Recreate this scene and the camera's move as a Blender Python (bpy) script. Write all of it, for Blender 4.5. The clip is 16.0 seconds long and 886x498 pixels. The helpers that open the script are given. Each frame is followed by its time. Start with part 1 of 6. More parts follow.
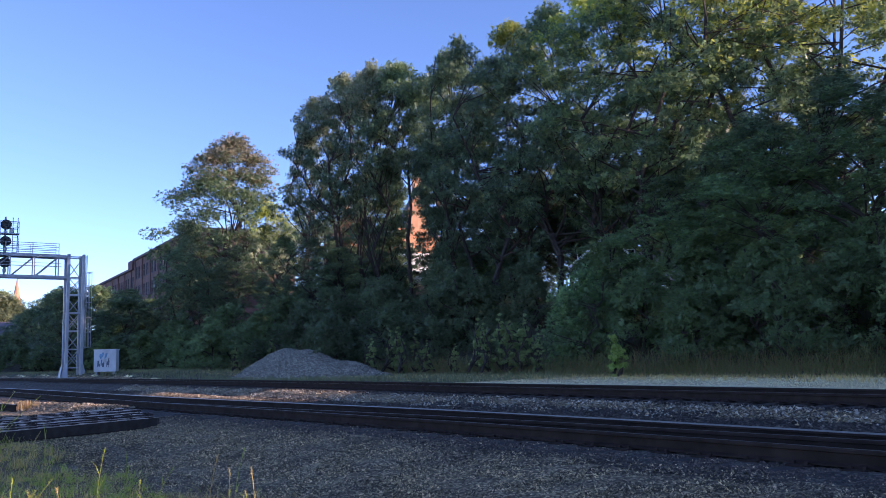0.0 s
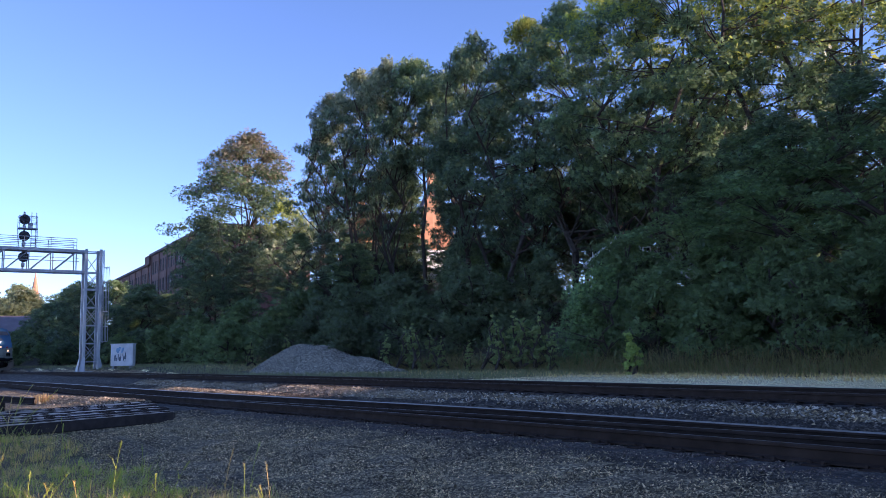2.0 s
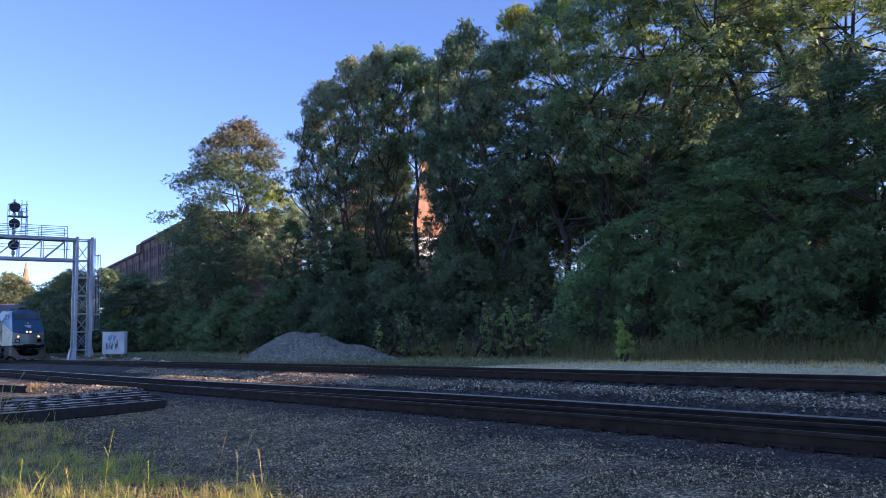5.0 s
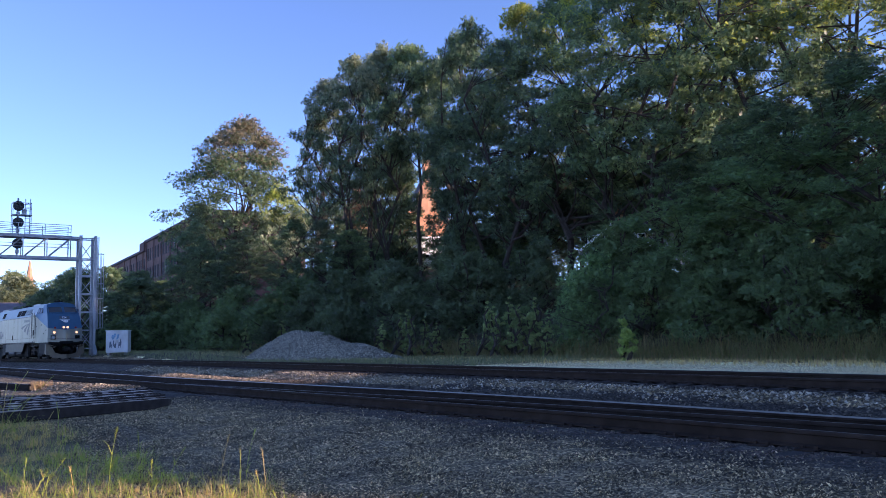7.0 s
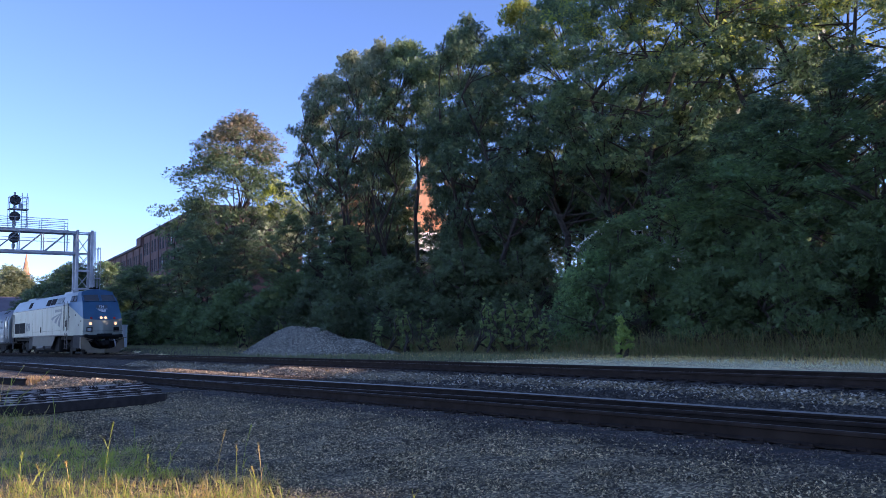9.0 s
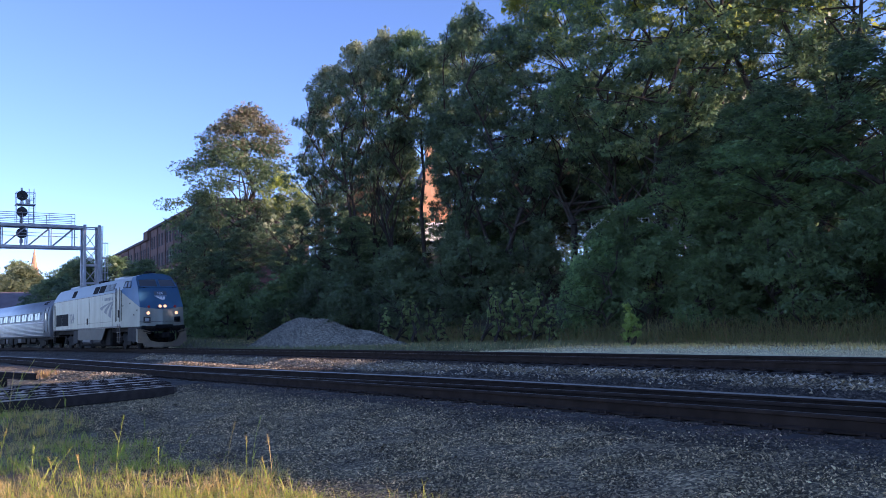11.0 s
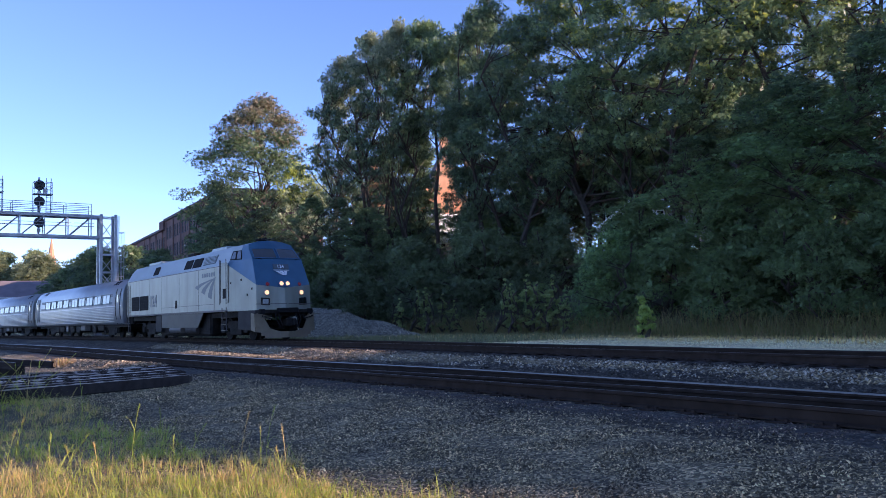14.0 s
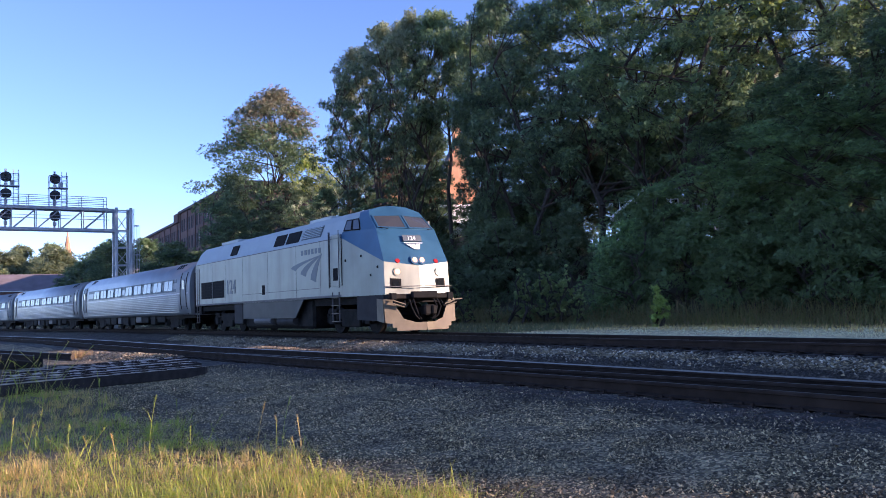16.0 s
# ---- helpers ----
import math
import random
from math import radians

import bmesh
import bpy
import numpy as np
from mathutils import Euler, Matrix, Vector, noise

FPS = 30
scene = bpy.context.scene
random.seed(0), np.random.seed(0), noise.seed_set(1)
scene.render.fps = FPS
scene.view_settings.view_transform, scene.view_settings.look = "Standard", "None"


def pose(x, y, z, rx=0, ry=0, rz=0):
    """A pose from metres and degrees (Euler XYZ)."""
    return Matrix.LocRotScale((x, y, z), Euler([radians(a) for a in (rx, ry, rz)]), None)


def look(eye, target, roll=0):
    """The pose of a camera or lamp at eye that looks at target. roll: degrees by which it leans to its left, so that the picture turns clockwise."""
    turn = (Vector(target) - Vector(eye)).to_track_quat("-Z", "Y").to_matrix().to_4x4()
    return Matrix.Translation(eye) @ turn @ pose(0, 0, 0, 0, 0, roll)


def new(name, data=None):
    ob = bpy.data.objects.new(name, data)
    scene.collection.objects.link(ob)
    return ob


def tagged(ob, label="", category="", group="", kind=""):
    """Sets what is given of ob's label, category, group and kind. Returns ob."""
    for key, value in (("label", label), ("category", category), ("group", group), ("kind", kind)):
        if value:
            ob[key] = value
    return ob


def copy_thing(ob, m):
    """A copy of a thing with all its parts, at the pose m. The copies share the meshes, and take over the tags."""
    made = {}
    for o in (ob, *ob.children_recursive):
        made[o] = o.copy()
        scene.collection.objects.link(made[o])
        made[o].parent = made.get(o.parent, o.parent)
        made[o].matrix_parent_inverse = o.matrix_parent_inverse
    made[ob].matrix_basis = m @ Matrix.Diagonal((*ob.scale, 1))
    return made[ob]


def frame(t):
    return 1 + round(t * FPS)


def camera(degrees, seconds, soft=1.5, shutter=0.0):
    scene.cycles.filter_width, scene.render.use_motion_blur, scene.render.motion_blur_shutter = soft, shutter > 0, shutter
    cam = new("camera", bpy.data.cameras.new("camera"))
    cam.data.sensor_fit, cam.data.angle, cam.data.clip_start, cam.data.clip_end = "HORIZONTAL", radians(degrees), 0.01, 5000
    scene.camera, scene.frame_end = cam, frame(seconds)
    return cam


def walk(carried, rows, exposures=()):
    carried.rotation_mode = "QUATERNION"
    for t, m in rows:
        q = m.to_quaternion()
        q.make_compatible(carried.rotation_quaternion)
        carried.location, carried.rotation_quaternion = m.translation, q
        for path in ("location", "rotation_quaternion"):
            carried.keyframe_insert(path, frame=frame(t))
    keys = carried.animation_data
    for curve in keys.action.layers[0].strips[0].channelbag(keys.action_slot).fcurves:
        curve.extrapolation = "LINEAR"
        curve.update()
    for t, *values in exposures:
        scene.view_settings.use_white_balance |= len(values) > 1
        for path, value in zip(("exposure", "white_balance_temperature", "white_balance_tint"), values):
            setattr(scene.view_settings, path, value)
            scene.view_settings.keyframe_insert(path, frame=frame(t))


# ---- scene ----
from mathutils import kdtree

# ---------------------------------------------------------------- camera
EXPO, KELVIN, TINT = 1.02, 5650.0, 32.0
EYE = Vector((0.0, 0.0, 0.927))
cam = camera(55.83, 16.0, soft=0.8)


def aim(yaw, pitch, roll):
    """Camera pose: yaw from the track's far end towards the hillside, tilt up, lean, in degrees."""
    y, p = radians(yaw), radians(pitch)
    way = Vector((-math.cos(y) * math.cos(p), math.sin(y) * math.cos(p), math.sin(p)))
    return look(EYE, EYE + way, roll)


PATH = [
    (0, 35.498, 7.306, -1.735),
    (0.5, 35.180, 7.180, -1.343),
    (1, 34.682, 7.274, -1.231),
    (1.5, 34.451, 7.356, -1.421),
    (2, 34.469, 7.106, -1.331),
    (2.5, 34.225, 6.921, -1.399),
    (3, 34.329, 6.571, -1.601),
    (3.5, 34.809, 6.354, -1.647),
    (4, 35.055, 6.300, -1.442),
    (6.5, 34.805, 6.168, -1.365),
    (7, 34.773, 6.169, -1.388),
    (7.5, 34.679, 6.179, -1.372),
    (8, 34.687, 5.982, -1.152),
    (8.5, 34.782, 5.906, -1.003),
    (9, 34.961, 5.909, -1.122),
    (11.5, 34.343, 5.189, -1.918),
    (12, 34.120, 5.362, -1.847),
    (12.5, 33.837, 5.316, -1.845),
    (13, 33.710, 5.155, -1.903),
    (13.5, 33.675, 4.926, -1.670),
    (14, 33.530, 4.662, -1.436),
    (14.5, 33.251, 4.347, -1.344),
    (15, 32.968, 4.082, -1.439),
    (15.5, 32.798, 3.985, -1.635),
    (16, 32.595, 4.042, -1.793),
]
walk(cam, [(t, aim(a, b, c)) for t, a, b, c in PATH], exposures=[(0.0, EXPO, KELVIN, TINT), (16.0, EXPO, KELVIN, TINT)])

# ---------------------------------------------------------------- sky and sun
SUN_AZ, SUN_EL = 40.0, 13.0  # degrees from the track's near end towards the hillside; above the horizon
TO_SUN = Vector((math.cos(radians(SUN_AZ)) * math.cos(radians(SUN_EL)), math.sin(radians(SUN_AZ)) * math.cos(radians(SUN_EL)), math.sin(radians(SUN_EL))))
world = bpy.data.worlds.new("sky")
scene.world = world
world.use_nodes = True
wn = world.node_tree.nodes
sky = wn.new("ShaderNodeTexSky")
sky.sky_type = "NISHITA"
sky.sun_disc = False
sky.sun_elevation, sky.sun_rotation = radians(SUN_EL), radians(90 - SUN_AZ)
sky.air_density, sky.dust_density, sky.ozone_density = 1.0, 0.0, 2.0
sky.altitude = 3500
world.node_tree.links.new(sky.outputs["Color"], wn["Background"].inputs["Color"])
wn["Background"].inputs["Strength"].default_value = 0.15
sun = new("sun", bpy.data.lights.new("sun", "SUN"))
sun.data.energy, sun.data.angle, sun.data.color = 5.0, radians(0.6), (1.0, 0.76, 0.50)
sun.matrix_world = look(TO_SUN * 200, (0, 0, 0))

# ---------------------------------------------------------------- materials
def material(name, color, rough=0.7, metal=0.0, vary=0.25, scale=6.0, fine=60.0, bump=0.2, island=0.0, per_object=0.0, dirt=None, dirt_amount=0.3, spec=0.5, depth=0.01, pebbles=0.0, streak=False):
    """A surface with stains at one scale, grain at another, fine relief, and optional variation from piece to piece."""
    m = bpy.data.materials.new(name)
    m.use_nodes = True
    n, l = m.node_tree.nodes, m.node_tree.links
    b = n["Principled BSDF"]
    b.inputs["Roughness"].default_value, b.inputs["Metallic"].default_value = rough, metal
    b.inputs["Specular IOR Level"].default_value = spec
    co = n.new("ShaderNodeTexCoord")
    big, small = n.new("ShaderNodeTexNoise"), n.new("ShaderNodeTexNoise")
    big.inputs["Scale"].default_value, small.inputs["Scale"].default_value = scale, fine
    big.inputs["Detail"].default_value, small.inputs["Detail"].default_value = 5, 4
    for t in (big, small):
        l.new(co.outputs["Object"], t.inputs["Vector"])
    ramp = n.new("ShaderNodeValToRGB")
    c = Vector(color[:3])
    dark = c * (1 - vary)
    lite = Vector([min(1, v * (1 + vary)) for v in c])
    ramp.color_ramp.elements[0].position, ramp.color_ramp.elements[1].position = 0.3, 0.7
    ramp.color_ramp.elements[0].color, ramp.color_ramp.elements[1].color = (*dark, 1), (*lite, 1)
    l.new(big.outputs["Fac"], ramp.inputs["Fac"])
    last = ramp.outputs["Color"]
    if dirt:
        mix, step = n.new("ShaderNodeMix"), n.new("ShaderNodeMapRange")
        mix.data_type = "RGBA"
        third = n.new("ShaderNodeTexNoise")
        third.inputs["Scale"].default_value, third.inputs["Detail"].default_value = scale * 0.35, 8
        if streak:
            run_ = n.new("ShaderNodeMapping")
            run_.inputs["Scale"].default_value = (4.0, 4.0, 0.5)
            l.new(co.outputs["Object"], run_.inputs["Vector"])
            l.new(run_.outputs["Vector"], third.inputs["Vector"])
        else:
            l.new(co.outputs["Object"], third.inputs["Vector"])
        step.inputs["From Min"].default_value, step.inputs["From Max"].default_value = 0.48, 0.68
        step.inputs["To Max"].default_value = dirt_amount
        l.new(third.outputs["Fac"], step.inputs["Value"])
        l.new(step.outputs["Result"], mix.inputs["Factor"])
        l.new(last, mix.inputs["A"])
        mix.inputs["B"].default_value = (*dirt, 1)
        last = mix.outputs["Result"]
    if pebbles:
        cell, tone = n.new("ShaderNodeTexVoronoi"), n.new("ShaderNodeMapRange")
        cell.inputs["Scale"].default_value = pebbles
        l.new(co.outputs["Object"], cell.inputs["Vector"])
        sep, pw, mul = n.new("ShaderNodeSeparateColor"), n.new("ShaderNodeMath"), n.new("ShaderNodeMix")
        l.new(cell.outputs["Color"], sep.inputs["Color"])
        pw.operation, pw.inputs[1].default_value = "POWER", 2.4
        l.new(sep.outputs["Red"], pw.inputs[0])
        tone.inputs["To Min"].default_value, tone.inputs["To Max"].default_value = 0.35, 2.3
        l.new(pw.outputs[0], tone.inputs["Value"])
        mul.data_type, mul.blend_type = "RGBA", "MULTIPLY"
        mul.inputs["Factor"].default_value = 1.0
        l.new(last, mul.inputs["A"])
        l.new(tone.outputs["Result"], mul.inputs["B"])
        last = mul.outputs["Result"]
    if island or per_object:
        hsv, src, rng = n.new("ShaderNodeHueSaturation"), None, n.new("ShaderNodeMapRange")
        if island:
            src = n.new("ShaderNodeNewGeometry").outputs["Random Per Island"]
        else:
            src = n.new("ShaderNodeObjectInfo").outputs["Random"]
        amount = island or per_object
        rng.inputs["To Min"].default_value, rng.inputs["To Max"].default_value = 1 - amount, 1 + amount * 1.7
        power = n.new("ShaderNodeMath")
        power.operation = "POWER"
        power.inputs[1].default_value = 2.2
        l.new(src, power.inputs[0])
        l.new(power.outputs[0], rng.inputs["Value"])
        l.new(rng.outputs["Result"], hsv.inputs["Value"])
        l.new(last, hsv.inputs["Color"])
        last = hsv.outputs["Color"]
    l.new(last, b.inputs["Base Color"])
    if bump:
        bm_ = n.new("ShaderNodeBump")
        bm_.inputs["Strength"].default_value, bm_.inputs["Distance"].default_value = bump, depth
        l.new(cell.outputs["Distance"] if pebbles else small.outputs["Fac"], bm_.inputs["Height"])
        bm_.invert = bool(pebbles)
        l.new(bm_.outputs["Normal"], b.inputs["Normal"])
    return m


def leaf_material(name, color, second, glow=0.35, tree_vary=0.25, cut=0.0, gloss=0.5):
    """Leaves: two greens by leaf, brighter and duller trees, light passing through the blade. cut: size of the gaps between leaflets, in metres."""
    m = bpy.data.materials.new(name)
    m.use_nodes = True
    n, l = m.node_tree.nodes, m.node_tree.links
    b, out = n["Principled BSDF"], n["Material Output"]
    b.inputs["Roughness"].default_value = 0.42
    b.inputs["Specular IOR Level"].default_value = gloss
    geo, info = n.new("ShaderNodeNewGeometry"), n.new("ShaderNodeObjectInfo")
    mix = n.new("ShaderNodeMix")
    mix.data_type = "RGBA"
    mix.inputs["A"].default_value, mix.inputs["B"].default_value = (*color, 1), (*second, 1)
    l.new(geo.outputs["Random Per Island"], mix.inputs["Factor"])
    hsv, rng = n.new("ShaderNodeHueSaturation"), n.new("ShaderNodeMapRange")
    rng.inputs["To Min"].default_value, rng.inputs["To Max"].default_value = 1 - tree_vary, 1 + tree_vary
    l.new(info.outputs["Random"], rng.inputs["Value"])
    l.new(rng.outputs["Result"], hsv.inputs["Value"])
    l.new(mix.outputs["Result"], hsv.inputs["Color"])
    l.new(hsv.outputs["Color"], b.inputs["Base Color"])
    tr, ms = n.new("ShaderNodeBsdfTranslucent"), n.new("ShaderNodeMixShader")
    l.new(hsv.outputs["Color"], tr.inputs["Color"])
    ms.inputs["Fac"].default_value = glow
    l.new(b.outputs["BSDF"], ms.inputs[1])
    l.new(tr.outputs["BSDF"], ms.inputs[2])
    if cut:
        co, cell, step = n.new("ShaderNodeTexCoord"), n.new("ShaderNodeTexNoise"), n.new("ShaderNodeMath")
        cell.inputs["Scale"].default_value, cell.inputs["Detail"].default_value = 0.6 / cut, 1.0
        l.new(co.outputs["Object"], cell.inputs["Vector"])
        step.operation = "GREATER_THAN"
        step.inputs[1].default_value = 0.49
        l.new(cell.outputs["Fac"], step.inputs[0])
        gap, whole = n.new("ShaderNodeBsdfTransparent"), n.new("ShaderNodeMixShader")
        l.new(step.outputs[0], whole.inputs["Fac"])
        l.new(gap.outputs["BSDF"], whole.inputs[1])
        l.new(ms.outputs["Shader"], whole.inputs[2])
        l.new(whole.outputs["Shader"], out.inputs["Surface"])
    else:
        l.new(ms.outputs["Shader"], out.inputs["Surface"])
    return m


def glowing(name, color, strength):
    m = bpy.data.materials.new(name)
    m.use_nodes = True
    b = m.node_tree.nodes["Principled BSDF"]
    b.inputs["Base Color"].default_value = (*color, 1)
    b.inputs["Emission Color"].default_value = (*color, 1)
    b.inputs["Emission Strength"].default_value = strength
    return m


def glass_material(name, color, rough=0.06):
    m = bpy.data.materials.new(name)
    m.use_nodes = True
    b = m.node_tree.nodes["Principled BSDF"]
    b.inputs["Base Color"].default_value = (*color, 1)
    b.inputs["Roughness"].default_value = rough
    b.inputs["Specular IOR Level"].default_value = 0.8
    return m


BALLAST = material("ballast_stone", (0.47, 0.345, 0.175), 0.85, vary=0.3, scale=3, fine=90, bump=0.5, island=0.82, dirt=(0.07, 0.06, 0.055), dirt_amount=0.5)
OILY_STONE = material("oily_dark_ballast", (0.125, 0.098, 0.065), 0.75, vary=0.3, scale=3, fine=90, bump=0.5, island=0.7)
PALE_STONE = material("pale_stone", (0.54, 0.46, 0.335), 0.85, vary=0.25, scale=3, fine=90, bump=0.5, island=0.45)
ROAD_STONE = material("tan_road_stone", (0.74, 0.57, 0.27), 0.9, vary=0.3, scale=3, fine=60, bump=0.4, island=0.5)
PILE_STONE = material("pile_gravel", (0.36, 0.32, 0.235), 0.9, vary=0.35, scale=4, fine=18, bump=1.0, island=0.85, depth=0.03)
HEAP_SKIN = material("heaped_gravel", (0.25, 0.225, 0.165), 0.9, vary=0.3, scale=1.2, fine=18, bump=1.0, depth=0.03, pebbles=20)
BROWN_STONE = material("rust_stained_ballast", (0.17, 0.115, 0.085), 0.85, vary=0.3, scale=3, fine=90, bump=0.5, island=0.6)
SPILL_STONE = material("tan_spilled_stone", (0.45, 0.35, 0.22), 0.85, vary=0.3, scale=3, fine=90, bump=0.5, island=0.6)
RAIL_RUST = material("rusty_rail_steel", (0.040, 0.028, 0.022), 0.9, 0.0, vary=0.35, scale=5, fine=120, bump=0.3, spec=0.12)
RAIL_TOP = material("polished_rail_steel", (0.42, 0.37, 0.31), 0.45, 1.0, vary=0.15, scale=9, fine=200, bump=0.03)
RAIL_DULL = material("dull_rail_steel", (0.21, 0.18, 0.16), 0.42, 0.85, vary=0.2, scale=9, fine=200, bump=0.05)
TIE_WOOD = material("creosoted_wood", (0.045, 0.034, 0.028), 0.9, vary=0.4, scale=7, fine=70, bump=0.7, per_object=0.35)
TIE_TOP_PALE = material("skylit_weathered_tie_top", (0.52, 0.42, 0.34), 0.95, vary=0.45, scale=7, fine=70, bump=0.9, per_object=0.4, spec=0.1)
BARK = material("bark", (0.060, 0.048, 0.038), 0.95, vary=0.35, scale=4, fine=30, bump=0.9, depth=0.03)
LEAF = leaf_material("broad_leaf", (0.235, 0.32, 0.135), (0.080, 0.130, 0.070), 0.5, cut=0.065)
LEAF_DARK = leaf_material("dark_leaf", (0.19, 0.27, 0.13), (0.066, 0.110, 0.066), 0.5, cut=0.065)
LEAF_GREEN = leaf_material("fresh_green_leaf", (0.27, 0.41, 0.15), (0.13, 0.215, 0.095), 0.5, cut=0.065)
BUSH_DARK = leaf_material("dark_shrub_leaf", (0.155, 0.205, 0.100), (0.105, 0.145, 0.074), 0.45, cut=0.05, gloss=0.3)
# Pale and yellow-green leaf colours that stand in for sunlight on the crowns.
LEAF_PALE = leaf_material("sun_paled_crown_leaf", (0.36, 0.40, 0.24), (0.22, 0.27, 0.15), 0.5, cut=0.065)
LEAF_SUN_TINT = leaf_material("sun_tinted_leaf", (0.47, 0.49, 0.09), (0.28, 0.36, 0.08), 0.6, cut=0.065)
LEAF_LIME = leaf_material("lime_green_leaf", (0.40, 0.50, 0.13), (0.28, 0.38, 0.10), 0.5)
# Far leaves: sunlight and distance haze are put into this lighter colour.
LEAF_GOLD = leaf_material("haze_paled_far_leaf", (0.34, 0.37, 0.19), (0.24, 0.29, 0.16), 0.6, cut=0.12)
# Rust-tan crown leaves, colour brightened to read as sunlit.
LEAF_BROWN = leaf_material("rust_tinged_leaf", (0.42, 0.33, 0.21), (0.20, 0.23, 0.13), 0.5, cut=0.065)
LEAF_BUSH = leaf_material("shrub_leaf", (0.205, 0.29, 0.115), (0.135, 0.20, 0.085), 0.45, cut=0.045, gloss=0.3)
LEAF_FAR = leaf_material("distant_leaf", (0.140, 0.190, 0.105), (0.095, 0.140, 0.088), 0.5)
WEED_GREEN = leaf_material("dull_weed", (0.46, 0.43, 0.16), (0.31, 0.30, 0.12), 0.4, gloss=0.3)
LINE_GRASS = leaf_material("short_green_grass", (0.26, 0.26, 0.13), (0.18, 0.19, 0.09), 0.4, gloss=0.2)
WEED_LEAF = leaf_material("pale_weed_leaf", (0.40, 0.48, 0.19), (0.26, 0.34, 0.13), 0.45, gloss=0.3)
GRASS_GREEN = leaf_material("green_grass", (0.66, 0.66, 0.11), (0.42, 0.47, 0.10), 0.5, gloss=0.3)
GRASS_DRY = leaf_material("dry_grass", (0.88, 0.67, 0.26), (0.70, 0.52, 0.18), 0.45, gloss=0.3)
LITTER = leaf_material("dead_brown_grass", (0.68, 0.44, 0.22), (0.44, 0.29, 0.15), 0.35, gloss=0.2)

# ---------------------------------------------------------------- mesh tools
def mesh_of(name, verts, faces, mats, ids=None, smooth=False):
    me = bpy.data.meshes.new(name)
    me.from_pydata([tuple(v) for v in verts], [], faces)
    for m in (mats if isinstance(mats, (list, tuple)) else [mats]):
        me.materials.append(m)
    if ids is not None:
        me.polygons.foreach_set("material_index", np.asarray(ids, dtype=np.int32))
    if smooth:
        me.polygons.foreach_set("use_smooth", np.ones(len(me.polygons), dtype=bool))
    me.update()
    return me


def np_mesh(name, verts, faces, mats, ids=None):
    """A mesh from numpy arrays: verts (n, 3), faces (m, k)."""
    me = bpy.data.meshes.new(name)
    k = faces.shape[1]
    me.vertices.add(len(verts))
    me.vertices.foreach_set("co", np.ascontiguousarray(verts, dtype=np.float32).ravel())
    me.loops.add(faces.size)
    me.loops.foreach_set("vertex_index", np.ascontiguousarray(faces, dtype=np.int32).ravel())
    me.polygons.add(len(faces))
    me.polygons.foreach_set("loop_start", np.arange(0, faces.size, k, dtype=np.int32))
    for m in (mats if isinstance(mats, (list, tuple)) else [mats]):
        me.materials.append(m)
    if ids is not None:
        me.polygons.foreach_set("material_index", np.asarray(ids, dtype=np.int32))
    me.update(calc_edges=True)
    return me


def mesh_from(name, bm, mats):
    me = bpy.data.meshes.new(name)
    bmesh.ops.recalc_face_normals(bm, faces=bm.faces)
    bm.to_mesh(me)
    bm.free()
    for m in (mats if isinstance(mats, (list, tuple)) else [mats]):
        me.materials.append(m)
    return me


def part(name, bm, mats, parent, label="", smooth=False):
    """One mesh object under a thing or under a part. bm: a bmesh or a finished mesh."""
    me = mesh_from(name, bm, mats) if isinstance(bm, bmesh.types.BMesh) else bm
    if smooth:
        me.polygons.foreach_set("use_smooth", np.ones(len(me.polygons), dtype=bool))
    ob = new(name, me)
    ob.parent = parent
    if label:
        tagged(ob, label)
    return ob


def thing(name, m, label, category, group="", kind=""):
    ob = new(name)
    ob.empty_display_size = 0.2
    ob.matrix_world = m
    return tagged(ob, label, category, group, kind)


def box(bm, x0, x1, y0, y1, z0, z1, bevel=0.0, mat=0):
    r = bmesh.ops.create_cube(bm, size=1.0, matrix=Matrix.Translation(((x0 + x1) / 2, (y0 + y1) / 2, (z0 + z1) / 2)) @ Matrix.Diagonal((x1 - x0, y1 - y0, z1 - z0, 1)))
    vs = r["verts"]
    if bevel:
        es = {e for v in vs for e in v.link_edges}
        r = bmesh.ops.bevel(bm, geom=list(es), offset=bevel, segments=1, affect="EDGES", profile=0.5)
        for f_ in r["faces"]:
            f_.material_index = mat
    for v in vs:
        if v.is_valid:
            for f_ in v.link_faces:
                f_.material_index = mat
    return bm


def boxes(*args, bevel=0.0):
    bm = bmesh.new()
    for a in args:
        box(bm, *a, bevel=bevel)
    return bm


def rod(bm, a, b, r0, r1=None, seg=6):
    a, b = Vector(a), Vector(b)
    r1 = r0 if r1 is None else r1
    d = b - a
    if d.length < 1e-5:
        return bm
    m = Matrix.Translation((a + b) / 2) @ d.to_track_quat("Z", "Y").to_matrix().to_4x4()
    bmesh.ops.create_cone(bm, cap_ends=True, segments=seg, radius1=r0, radius2=r1, depth=d.length, matrix=m)
    return bm


def rods(pairs, r, seg=6):
    bm = bmesh.new()
    for a, b in pairs:
        rod(bm, a, b, r, seg=seg)
    return bm


def disc(c, axis, r, depth, seg=20, r2=None):
    bm = bmesh.new()
    a = Vector(axis).normalized()
    return rod(bm, Vector(c) - a * depth / 2, Vector(c) + a * depth / 2, r, r2, seg)


